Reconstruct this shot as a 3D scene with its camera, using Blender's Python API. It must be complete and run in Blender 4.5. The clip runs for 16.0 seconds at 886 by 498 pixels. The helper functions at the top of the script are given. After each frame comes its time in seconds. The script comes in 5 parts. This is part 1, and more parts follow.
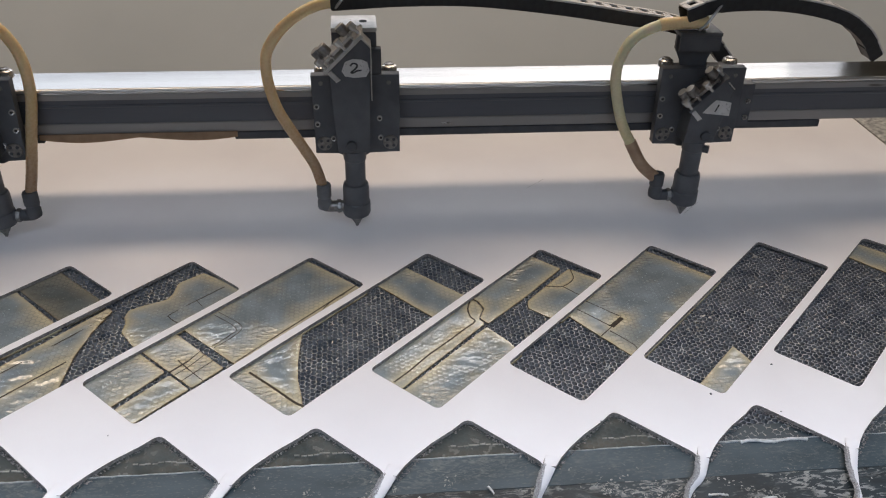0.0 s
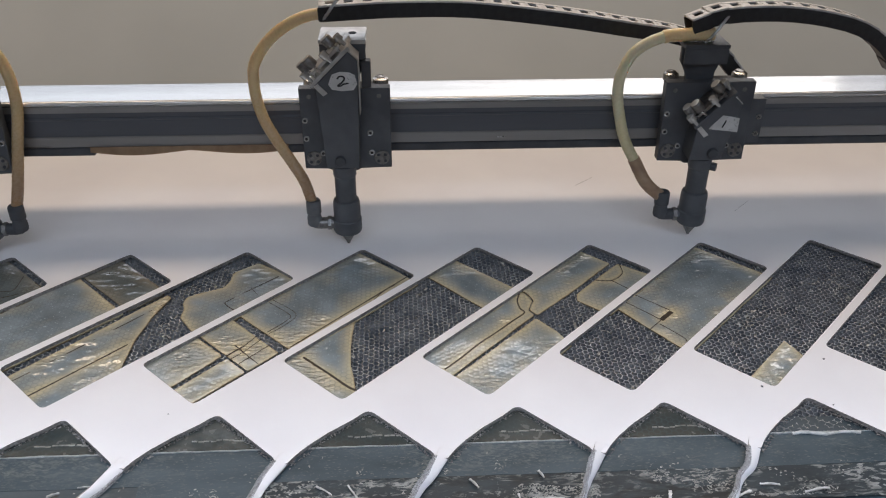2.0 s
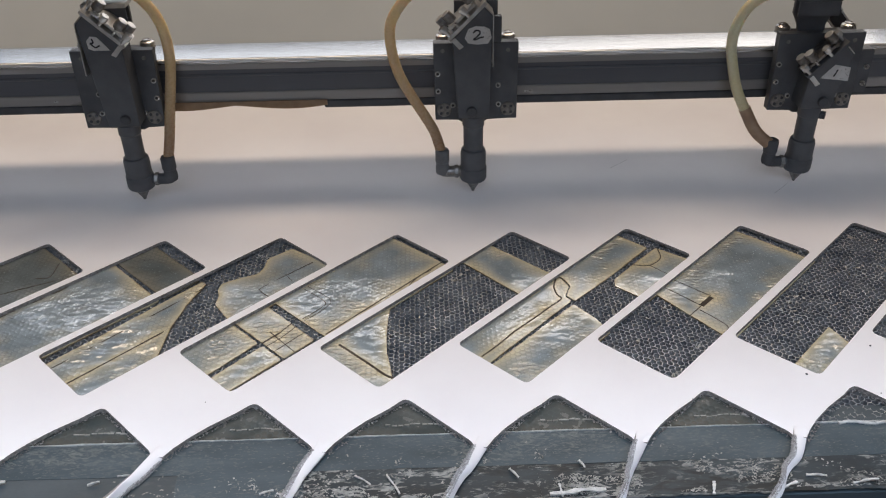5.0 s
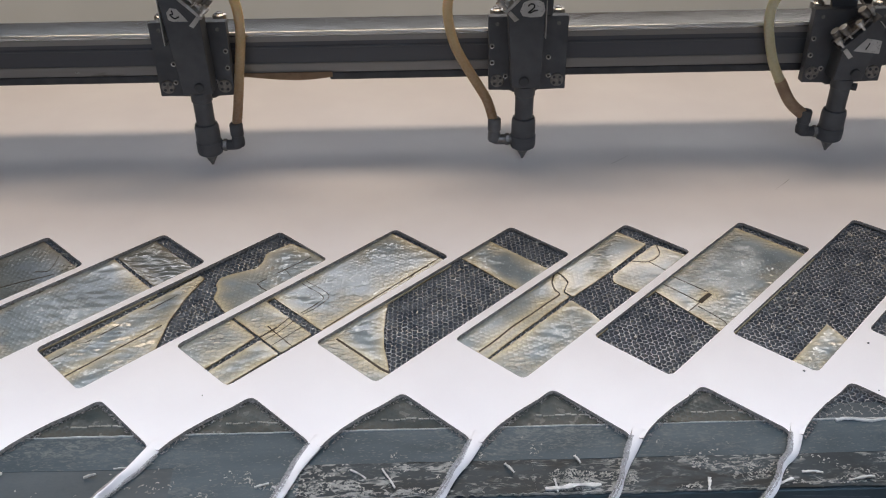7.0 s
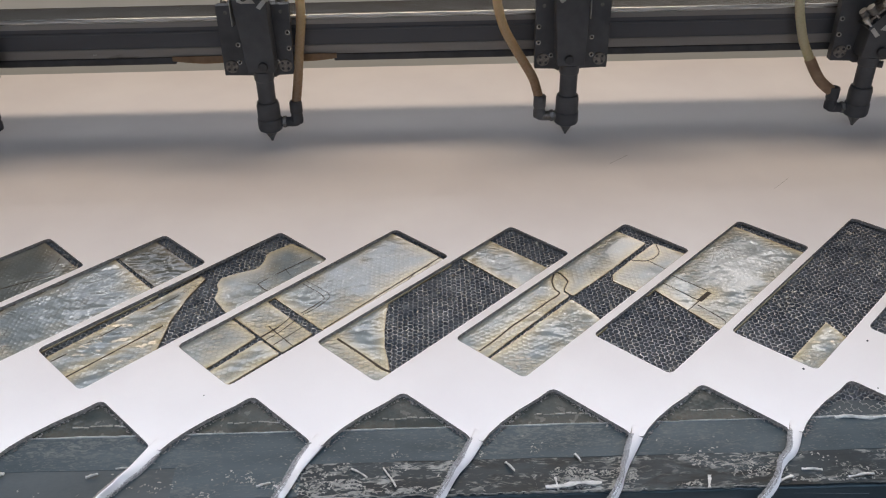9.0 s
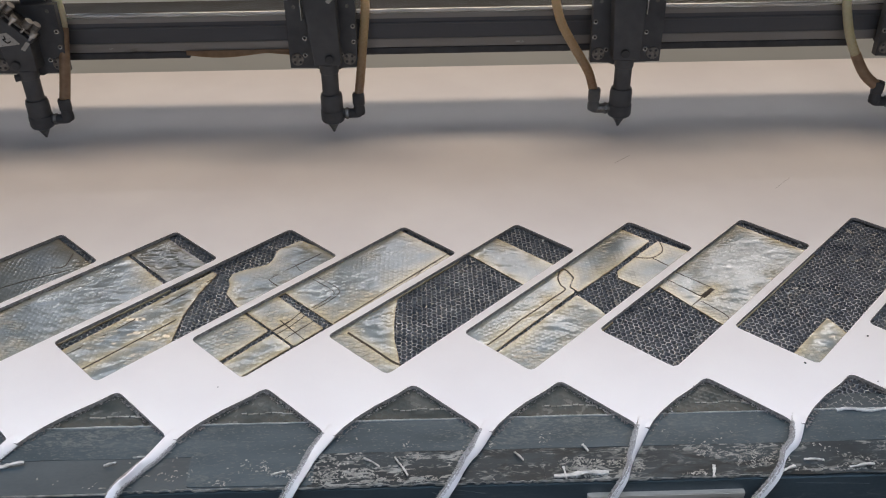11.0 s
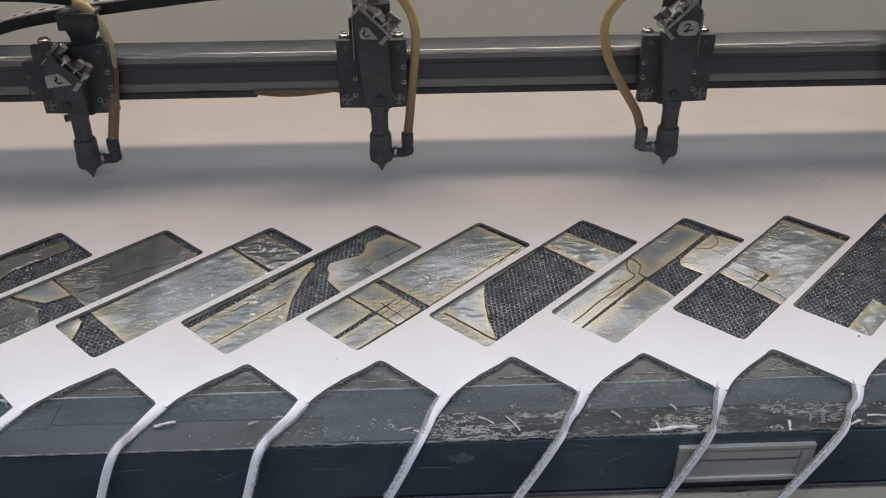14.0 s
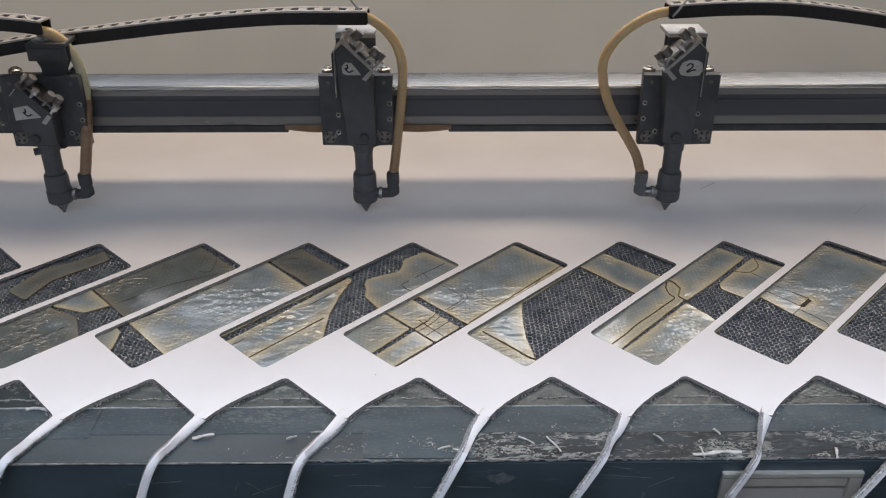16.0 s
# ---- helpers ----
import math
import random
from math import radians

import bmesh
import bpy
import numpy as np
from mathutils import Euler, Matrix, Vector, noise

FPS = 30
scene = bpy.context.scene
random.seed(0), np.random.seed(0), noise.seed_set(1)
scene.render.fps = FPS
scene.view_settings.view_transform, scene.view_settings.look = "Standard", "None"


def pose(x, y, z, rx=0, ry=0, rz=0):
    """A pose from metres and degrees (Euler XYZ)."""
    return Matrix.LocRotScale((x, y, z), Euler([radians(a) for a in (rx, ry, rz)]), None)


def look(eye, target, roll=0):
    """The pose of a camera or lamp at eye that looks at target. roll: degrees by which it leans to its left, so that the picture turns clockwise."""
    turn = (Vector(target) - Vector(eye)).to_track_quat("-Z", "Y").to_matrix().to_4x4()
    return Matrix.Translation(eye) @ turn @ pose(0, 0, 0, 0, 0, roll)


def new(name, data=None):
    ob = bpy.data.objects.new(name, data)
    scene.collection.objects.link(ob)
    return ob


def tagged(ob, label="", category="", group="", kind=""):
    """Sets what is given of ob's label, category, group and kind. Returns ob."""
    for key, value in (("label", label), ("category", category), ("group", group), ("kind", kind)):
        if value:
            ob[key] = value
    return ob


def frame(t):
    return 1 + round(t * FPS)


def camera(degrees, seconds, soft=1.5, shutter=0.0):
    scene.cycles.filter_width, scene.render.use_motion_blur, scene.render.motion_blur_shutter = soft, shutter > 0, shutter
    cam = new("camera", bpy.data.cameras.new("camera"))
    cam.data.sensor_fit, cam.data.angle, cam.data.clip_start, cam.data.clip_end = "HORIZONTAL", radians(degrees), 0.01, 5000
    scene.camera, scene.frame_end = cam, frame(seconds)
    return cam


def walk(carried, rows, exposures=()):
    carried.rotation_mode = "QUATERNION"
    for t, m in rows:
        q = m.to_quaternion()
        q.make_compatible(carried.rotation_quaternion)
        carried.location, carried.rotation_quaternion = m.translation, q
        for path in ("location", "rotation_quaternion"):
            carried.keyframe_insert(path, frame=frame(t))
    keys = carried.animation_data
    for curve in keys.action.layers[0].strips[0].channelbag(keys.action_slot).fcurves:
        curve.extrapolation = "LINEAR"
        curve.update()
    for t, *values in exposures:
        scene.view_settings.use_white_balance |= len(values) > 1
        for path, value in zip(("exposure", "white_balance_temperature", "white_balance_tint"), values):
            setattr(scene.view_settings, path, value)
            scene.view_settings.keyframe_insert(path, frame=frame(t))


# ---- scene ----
cam = camera(54.2, 16.0, soft=1.15)
PATH = [
    (0, (-0.063, -0.695, 0.441), (0.125, 0.994, -0.615), 1.4),
    (0.5, (-0.075, -0.706, 0.444), (0.08, 0.995, -0.597), 1.2),
    (1, (-0.074, -0.71, 0.44), (0.064, 1.001, -0.587), 1.1),
    (1.5, (-0.073, -0.712, 0.436), (0.038, 1.0, -0.591), 0.7),
    (2, (-0.073, -0.713, 0.431), (0.022, 0.997, -0.601), 0.4),
    (2.5, (-0.075, -0.71, 0.433), (0.008, 0.996, -0.607), 0.1),
    (3, (-0.075, -0.709, 0.431), (-0.007, 0.995, -0.614), -0.2),
    (3.5, (-0.077, -0.708, 0.432), (-0.022, 0.992, -0.62), -0.4),
    (4, (-0.079, -0.707, 0.432), (-0.035, 0.989, -0.628), -0.7),
    (4.5, (-0.08, -0.704, 0.431), (-0.043, 0.987, -0.635), -0.9),
    (5, (-0.081, -0.702, 0.431), (-0.046, 0.985, -0.642), -0.9),
    (7.5, (-0.074, -0.703, 0.429), (-0.05, 0.981, -0.65), -0.8),
    (8, (-0.072, -0.703, 0.432), (-0.044, 0.98, -0.648), -0.8),
    (8.5, (-0.07, -0.701, 0.433), (-0.042, 0.981, -0.647), -0.9),
    (9, (-0.076, -0.705, 0.43), (-0.051, 0.98, -0.648), -1.0),
    (11.5, (-0.086, -0.724, 0.433), (-0.055, 0.966, -0.636), -0.7),
    (12, (-0.093, -0.738, 0.435), (-0.057, 0.955, -0.631), -0.9),
    (12.5, (-0.128, -0.78, 0.439), (-0.062, 0.916, -0.619), -1.0),
    (13, (-0.168, -0.803, 0.435), (-0.104, 0.9, -0.612), -0.9),
    (13.5, (-0.171, -0.799, 0.439), (-0.093, 0.907, -0.6), -0.5),
    (14, (-0.177, -0.799, 0.448), (-0.118, 0.917, -0.578), -0.4),
    (14.5, (-0.19, -0.797, 0.45), (-0.145, 0.935, -0.55), -0.1),
    (15, (-0.192, -0.795, 0.451), (-0.151, 0.94, -0.543), -0.0),
    (15.5, (-0.192, -0.799, 0.447), (-0.16, 0.943, -0.535), -0.0),
    (16, (-0.195, -0.798, 0.443), (-0.18, 0.945, -0.539), 0.0),
]
walk(cam, [(t, look(eye, target, roll)) for t, eye, target, roll in PATH], [(0, 0.08), (3, 0.11), (5, 0.15), (9, 0.07), (12, -0.02), (14, -0.06), (15, 0.04), (16, 0.06)])

# ---- world, lights, exposure ----
world = bpy.data.worlds.new("sky")
scene.world = world
world.use_nodes = True
wn = world.node_tree.nodes
sky = wn.new("ShaderNodeTexSky")
sky.sky_type, sky.sun_disc = "NISHITA", False
sky.sun_elevation, sky.sun_rotation = radians(35), radians(20)
world.node_tree.links.new(sky.outputs[0], wn["Background"].inputs[0])
wn["Background"].inputs[1].default_value = 0.12


def area_lamp(name, eye, target, width, height, watts, colour):
    data = bpy.data.lights.new(name, "AREA")
    data.shape, data.size, data.size_y, data.energy, data.color = "RECTANGLE", width, height, watts, colour
    ob = new(name, data)
    ob.matrix_world = look(eye, target)
    return ob


# a row of ceiling tubes behind the machine, the windows behind it and behind the camera
area_lamp("tube_lamp", (-0.2, 1.02, 2.25), (-0.2, 0.1, 0.0), 3.2, 0.50, 33, (1.0, 0.79, 0.60))
area_lamp("rear_window_lamp", (0.0, 2.93, 1.57), (0.0, 0.0, 0.9), 3.9, 0.90, 10, (1.0, 0.96, 0.93))
# added narrow strip, no known source: gives the films glints and softens the rail's shadow
area_lamp("rear_glint_lamp", (0.0, 2.92, 2.28), (0.0, 0.0, 0.2), 4.2, 0.14, 10, (1.0, 0.97, 0.95))
area_lamp("front_window_lamp", (-0.2, -2.9, 1.9), (0.0, 0.0, 0.2), 3.6, 1.5, 6, (0.97, 0.95, 0.94))
# added fill, no real fixture: brightens the front of the sheet with cool light
area_lamp("front_fill_lamp", (-0.36, -0.57, 0.60), (-0.36, -0.48, 0.0), 2.1, 0.12, 4.9, (0.71, 0.82, 1.0)).data.spread = radians(98)


# ---- materials ----
def material(name, dark, light, scale=60.0, rough=(0.4, 0.6), metal=0.0, bump=0.0, bump_scale=400.0, speck=None, speck_scale=900.0, speck_cut=0.68, stretch=(1, 1, 1), spec=0.5, coat=0.0):
    """A surface whose colour and gloss wander between two values, with fine relief and sparse specks."""
    m = bpy.data.materials.new(name)
    m.use_nodes = True
    n, link = m.node_tree.nodes, m.node_tree.links.new
    b = n["Principled BSDF"]
    co = n.new("ShaderNodeTexCoord")
    mp = n.new("ShaderNodeMapping")
    mp.inputs["Scale"].default_value = stretch
    link(co.outputs["Object"], mp.inputs[0])
    big = n.new("ShaderNodeTexNoise")
    big.inputs["Scale"].default_value, big.inputs["Detail"].default_value = scale, 6
    fine = n.new("ShaderNodeTexNoise")
    fine.inputs["Scale"].default_value, fine.inputs["Detail"].default_value = bump_scale, 4
    for t in (big, fine):
        link(mp.outputs[0], t.inputs["Vector"])
    ramp = n.new("ShaderNodeMapRange")
    ramp.inputs["From Min"].default_value, ramp.inputs["From Max"].default_value = 0.32, 0.68
    link(big.outputs[0], ramp.inputs[0])
    mix = n.new("ShaderNodeMix")
    mix.data_type = "RGBA"
    mix.inputs[6].default_value, mix.inputs[7].default_value = (*dark, 1), (*light, 1)
    link(ramp.outputs[0], mix.inputs[0])
    colour = mix.outputs[2]
    if speck:
        sp = n.new("ShaderNodeTexNoise")
        sp.inputs["Scale"].default_value, sp.inputs["Detail"].default_value = speck_scale, 3
        link(mp.outputs[0], sp.inputs["Vector"])
        cut = n.new("ShaderNodeMapRange")
        cut.inputs["From Min"].default_value, cut.inputs["From Max"].default_value = speck_cut, speck_cut + 0.06
        link(sp.outputs[0], cut.inputs[0])
        over = n.new("ShaderNodeMix")
        over.data_type = "RGBA"
        over.inputs[7].default_value = (*speck, 1)
        link(cut.outputs[0], over.inputs[0])
        link(colour, over.inputs[6])
        colour = over.outputs[2]
    link(colour, b.inputs["Base Color"])
    rr = n.new("ShaderNodeMapRange")
    rr.inputs["To Min"].default_value, rr.inputs["To Max"].default_value = rough
    rr.inputs["From Min"].default_value, rr.inputs["From Max"].default_value = 0.3, 0.7
    link(fine.outputs[0], rr.inputs[0])
    link(rr.outputs[0], b.inputs["Roughness"])
    b.inputs["Metallic"].default_value = metal
    b.inputs["Specular IOR Level"].default_value = spec
    b.inputs["Coat Weight"].default_value = coat
    if bump:
        bp = n.new("ShaderNodeBump")
        bp.inputs["Strength"].default_value, bp.inputs["Distance"].default_value = 0.6, bump
        link(fine.outputs[0], bp.inputs["Height"])
        link(bp.outputs[0], b.inputs["Normal"])
    return m


CELL = 0.0048  # width of a honeycomb cell


def film_material(name, edge, middle, gloss=(0.14, 0.4), ripple=0.0012, print_depth=0.5, print_tone=0.6, sag_depth=0.00012, coat=0.0):
    """Old heat-stained plastic film that takes the print of the honeycomb below it."""
    m = material(name, spec=0.8, dark=middle, light=tuple(c * 1.55 for c in middle), scale=38.0, rough=gloss, bump_scale=120.0, speck=tuple(c * 2.4 for c in middle), speck_scale=700.0, speck_cut=0.64)
    n, link = m.node_tree.nodes, m.node_tree.links.new
    b = n["Principled BSDF"]
    co = n.new("ShaderNodeTexCoord")
    sx, sy = CELL * 3 ** 0.5, CELL

    def vec(op, a, c=None, d=None):
        v = n.new("ShaderNodeVectorMath")
        v.operation = op
        for i, s in enumerate((a, c, d)):
            if s is None:
                continue
            if isinstance(s, tuple):
                v.inputs[i].default_value = s
            else:
                link(s, v.inputs[i])
        return v.outputs[0]

    def num(op, a, c):
        v = n.new("ShaderNodeMath")
        v.operation = op
        for i, s in enumerate((a, c)):
            if isinstance(s, (int, float)):
                v.inputs[i].default_value = s
            else:
                link(s, v.inputs[i])
        return v.outputs[0]

    def hexagon(shift):
        p = vec("ADD", co.outputs["Object"], shift)
        p = vec("ABSOLUTE", vec("WRAP", p, (sx / 2, sy / 2, 1.0), (-sx / 2, -sy / 2, -1.0)))
        s = n.new("ShaderNodeSeparateXYZ")
        link(p, s.inputs[0])
        slope = num("ADD", num("MULTIPLY", s.outputs[0], 0.866), num("MULTIPLY", s.outputs[1], 0.5))
        return num("DIVIDE", num("MAXIMUM", slope, s.outputs[1]), CELL / 2)

    dist = num("MINIMUM", hexagon((0, 0, 0)), hexagon((sx / 2, sy / 2, 0)))
    wall = n.new("ShaderNodeMapRange")
    wall.inputs["From Min"].default_value, wall.inputs["From Max"].default_value = 0.72, 0.98
    link(dist, wall.inputs[0])
    patch = n.new("ShaderNodeTexNoise")
    patch.inputs["Scale"].default_value = 34.0
    link(co.outputs["Object"], patch.inputs["Vector"])
    show = n.new("ShaderNodeMapRange")
    show.inputs["From Min"].default_value, show.inputs["From Max"].default_value = 0.30, 0.62
    link(patch.outputs[0], show.inputs[0])
    amount = num("MULTIPLY", num("MULTIPLY", wall.outputs[0], show.outputs[0]), print_depth)
    sag = n.new("ShaderNodeMapRange")
    sag.interpolation_type = "SMOOTHSTEP"
    sag.inputs["From Min"].default_value, sag.inputs["From Max"].default_value = 0.25, 1.0
    link(dist, sag.inputs[0])
    base = b.inputs["Base Color"].links[0].from_socket
    burn = n.new("ShaderNodeAttribute")
    burn.attribute_name = "scorch"
    spread = num("ADD", burn.outputs["Fac"], num("MULTIPLY", num("SUBTRACT", patch.outputs[0], 0.5), 1.1))
    ochre = n.new("ShaderNodeMapRange")
    ochre.inputs["From Min"].default_value, ochre.inputs["From Max"].default_value = 0.06, 0.9
    link(spread, ochre.inputs[0])
    stain = n.new("ShaderNodeMix")
    stain.data_type = "RGBA"
    stain.inputs[7].default_value = (*edge, 1)
    link(num("MULTIPLY", ochre.outputs[0], 0.85), stain.inputs[0])
    link(base, stain.inputs[6])
    crust = n.new("ShaderNodeMapRange")
    crust.inputs["From Min"].default_value, crust.inputs["From Max"].default_value = 0.86, 1.0
    link(burn.outputs["Fac"], crust.inputs[0])
    brown = n.new("ShaderNodeMix")
    brown.data_type = "RGBA"
    brown.inputs[7].default_value = (edge[0] * 0.35, edge[1] * 0.27, edge[2] * 0.2, 1)
    link(num("MULTIPLY", num("MULTIPLY", crust.outputs[0], show.outputs[0]), 0.8), brown.inputs[0])
    link(stain.outputs[2], brown.inputs[6])
    over = n.new("ShaderNodeMix")
    over.data_type = "RGBA"
    over.inputs[7].default_value = (*(c * print_tone for c in middle), 1)
    link(amount, over.inputs[0])
    link(brown.outputs[2], over.inputs[6])
    link(over.outputs[2], b.inputs["Base Color"])
    wave = n.new("ShaderNodeTexNoise")
    wave.inputs["Scale"].default_value, wave.inputs["Detail"].default_value, wave.inputs["Distortion"].default_value = 290.0, 1.2, 0.4
    mp = n.new("ShaderNodeMapping")
    mp.inputs["Scale"].default_value = (0.45, 1.0, 1.0)
    link(co.outputs["Object"], mp.inputs[0])
    link(mp.outputs[0], wave.inputs["Vector"])
    b1 = n.new("ShaderNodeBump")
    b1.inputs["Strength"].default_value, b1.inputs["Distance"].default_value = 1.0, ripple
    calm = n.new("ShaderNodeMapRange")
    calm.inputs["From Min"].default_value, calm.inputs["From Max"].default_value, calm.inputs["To Min"].default_value = 0.54, 0.64, 0.01
    broad = n.new("ShaderNodeTexNoise")
    broad.inputs["Scale"].default_value, broad.inputs["Detail"].default_value = 17.0, 1.5
    link(co.outputs["Object"], broad.inputs["Vector"])
    link(broad.outputs[0], calm.inputs[0])
    link(num("MULTIPLY", num("SUBTRACT", wave.outputs[0], 0.5), calm.outputs[0]), b1.inputs["Height"])
    b2 = n.new("ShaderNodeBump")
    b2.inputs["Strength"].default_value, b2.inputs["Distance"].default_value = 0.8, sag_depth
    link(num("MULTIPLY", sag.outputs[0], show.outputs[0]), b2.inputs["Height"])
    link(b1.outputs[0], b2.inputs["Normal"])
    link(b2.outputs[0], b.inputs["Normal"])
    link(b2.outputs[0], b.inputs["Coat Normal"])
    b.inputs["Coat Weight"].default_value, b.inputs["Coat IOR"].default_value, b.inputs["Coat Roughness"].default_value = coat, 1.75, 0.07
    return m


SHEET = material("white_leather", (0.74, 0.72, 0.73), (0.80, 0.785, 0.79), 9.0, (0.55, 0.7), 0, 0.00012, 1500.0)
KNIT = material("fuzzy_knit", (0.26, 0.25, 0.245), (0.58, 0.56, 0.55), 600.0, (0.85, 0.95))
PILE = material("grey_backing", (0.16, 0.145, 0.14), (0.34, 0.32, 0.31), 500.0, (0.85, 0.95), 0, 0.0008, 1300.0)
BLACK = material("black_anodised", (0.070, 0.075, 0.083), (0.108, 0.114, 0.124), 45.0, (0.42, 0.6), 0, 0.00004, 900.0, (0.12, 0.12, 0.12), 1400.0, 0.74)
BLACK_DULL = material("black_plastic", (0.050, 0.053, 0.060), (0.078, 0.082, 0.090), 60.0, (0.5, 0.7), 0, 0.00005, 1200.0)
STEEL = material("worn_steel", (0.42, 0.42, 0.42), (0.62, 0.61, 0.60), 120.0, (0.22, 0.38), 1.0, 0.00005, 900.0)
BRUSHED = material("brushed_rail", (0.34, 0.33, 0.315), (0.50, 0.485, 0.46), 25.0, (0.07, 0.13), 1.0, 0.00003, 500.0, (0.30, 0.27, 0.22), 300.0, 0.72, (0.06, 1, 1))
RAIL = material("dull_aluminium", (0.29, 0.28, 0.27), (0.41, 0.395, 0.38), 14.0, (0.4, 0.55), 0.35, 0.00003, 500.0, (0.10, 0.09, 0.08), 200.0, 0.7, (0.08, 1, 1))
RECESS = material("dark_rail_groove", (0.096, 0.102, 0.115), (0.135, 0.141, 0.155), 12.0, (0.4, 0.6), 0, 0.00003, 500.0, None, 900, 0.7, (0.1, 1, 1))
KNOB = material("knurled_nickel", (0.16, 0.155, 0.15), (0.30, 0.29, 0.28), 300.0, (0.3, 0.5), 0.85, 0.0002, 1800.0)
PAPER = material("paper_label", (0.55, 0.54, 0.52), (0.68, 0.67, 0.65), 80.0, (0.7, 0.8), 0, 0.00005, 700.0, (0.36, 0.35, 0.33), 500.0, 0.62)
SATIN = material("satin_aluminium", (0.50, 0.50, 0.49), (0.68, 0.68, 0.67), 90.0, (0.28, 0.42), 0.55, 0.00004, 900.0, (0.30, 0.29, 0.27), 500.0, 0.70)
BRIGHT = material("bright_socket_steel", (0.62, 0.62, 0.61), (0.78, 0.78, 0.77), 30.0, (0.2, 0.26), 0.6)
DARK_GREY = material("dark_grey_plastic", (0.10, 0.105, 0.11), (0.16, 0.165, 0.17), 80.0, (0.45, 0.6), 0, 0.00005, 1200.0)
INK = material("black_ink", (0.015, 0.015, 0.017), (0.03, 0.03, 0.03), 200.0, (0.5, 0.6))
TAPE = material("brown_masking_tape", (0.22, 0.13, 0.07), (0.38, 0.25, 0.15), 60.0, (0.5, 0.65), 0, 0.0002, 250.0)
GREY = material("grey_panel_paint", (0.44, 0.49, 0.52), (0.52, 0.57, 0.60), 3.0, (0.55, 0.7), 0, 0.00004, 500.0)
BEIGE = material("beige_panel_paint", (0.52, 0.47, 0.36), (0.62, 0.57, 0.45), 14.0, (0.45, 0.6), 0, 0.0001, 300.0, (0.16, 0.13, 0.09), 90.0, 0.70)
BEAM = material("dark_green_paint", (0.025, 0.040, 0.050), (0.047, 0.067, 0.081), 22.0, (0.35, 0.55), 0, 0.00006, 600.0, (0.07, 0.08, 0.085), 240.0, 0.70, (0.5, 1, 1))
TAPE_BLACK = material("scuffed_black_tape", (0.028, 0.046, 0.058), (0.056, 0.080, 0.096), 45.0, (0.3, 0.5), 0, 0.00012, 500.0, (0.09, 0.105, 0.11), 900.0, 0.60, (0.35, 1, 1), 0.3)
TAPE_WORN = material("flaked_tape", (0.008, 0.014, 0.019), (0.026, 0.040, 0.050), 40.0, (0.28, 0.45), 0, 0.0002, 400.0, (0.06, 0.07, 0.07), 700.0, 0.64, (0.3, 1, 1), 0.3)


def wear(m, colour, cluster, fine, stretch, cuts, seed):
    """Ragged worn patches: fine torn shapes that gather in clusters."""
    n, link = m.node_tree.nodes, m.node_tree.links.new
    b = n["Principled BSDF"]
    co = n.new("ShaderNodeTexCoord")
    mp = n.new("ShaderNodeMapping")
    mp.inputs["Location"].default_value, mp.inputs["Scale"].default_value = (seed, seed * 0.7, 0), stretch
    link(co.outputs["Object"], mp.inputs[0])
    made = []
    for scale, (lo, hi), bend in ((cluster, cuts[0], 0.3), (fine, cuts[1], 1.4)):
        t = n.new("ShaderNodeTexNoise")
        t.inputs["Scale"].default_value, t.inputs["Detail"].default_value, t.inputs["Roughness"].default_value, t.inputs["Distortion"].default_value = scale, 5, 0.62, bend
        link(mp.outputs[0], t.inputs["Vector"])
        r = n.new("ShaderNodeMapRange")
        r.inputs["From Min"].default_value, r.inputs["From Max"].default_value = lo, hi
        link(t.outputs[0], r.inputs[0])
        made.append(r.outputs[0])
    both = n.new("ShaderNodeMath")
    both.operation = "MULTIPLY"
    link(made[0], both.inputs[0])
    link(made[1], both.inputs[1])
    mix = n.new("ShaderNodeMix")
    mix.data_type = "RGBA"
    mix.inputs[7].default_value = (*colour, 1)
    link(both.outputs[0], mix.inputs[0])
    link(b.inputs["Base Color"].links[0].from_socket, mix.inputs[6])
    link(mix.outputs[2], b.inputs["Base Color"])


wear(TAPE_WORN, (0.24, 0.25, 0.245), 26.0, 170.0, (0.5, 1.4, 1), ((0.42, 0.52), (0.51, 0.56)), 0.31)
wear(TAPE_WORN, (0.008, 0.013, 0.016), 22.0, 60.0, (0.4, 1.2, 1), ((0.45, 0.6), (0.46, 0.55)), 1.7)
wear(TAPE_BLACK, (0.13, 0.145, 0.145), 14.0, 240.0, (0.5, 1.2, 1), ((0.46, 0.62), (0.48, 0.66)), 0.77)
wear(BEAM, (0.10, 0.115, 0.12), 18.0, 160.0, (0.25, 1.0, 1.6), ((0.50, 0.66), (0.54, 0.66)), 2.2)
RUBBED = material("rubbed_paint", (0.050, 0.066, 0.077), (0.115, 0.13, 0.14), 240.0, (0.4, 0.6), 0, 0.00005, 600.0)
GLUE = material("old_glue", (0.17, 0.14, 0.085), (0.42, 0.37, 0.27), 70.0, (0.35, 0.6), 0, 0.0001, 300.0)
FLAKE = material("grey_tape_flake", (0.10, 0.105, 0.10), (0.36, 0.36, 0.34), 160.0, (0.35, 0.6))
SHRED = material("white_plastic_shred", (0.34, 0.345, 0.34), (0.60, 0.60, 0.59), 300.0, (0.3, 0.5), 0, 0.0002, 900.0)
# same foil as COMB, made paler: light on the cell rims put into the colour
COMB_TOP = material("lit_cell_edges", (0.16, 0.17, 0.18), (0.42, 0.42, 0.41), 45.0, (0.25, 0.45), 0.3, 0.0003, 1500.0, (0.50, 0.47, 0.40), 300.0, 0.62)
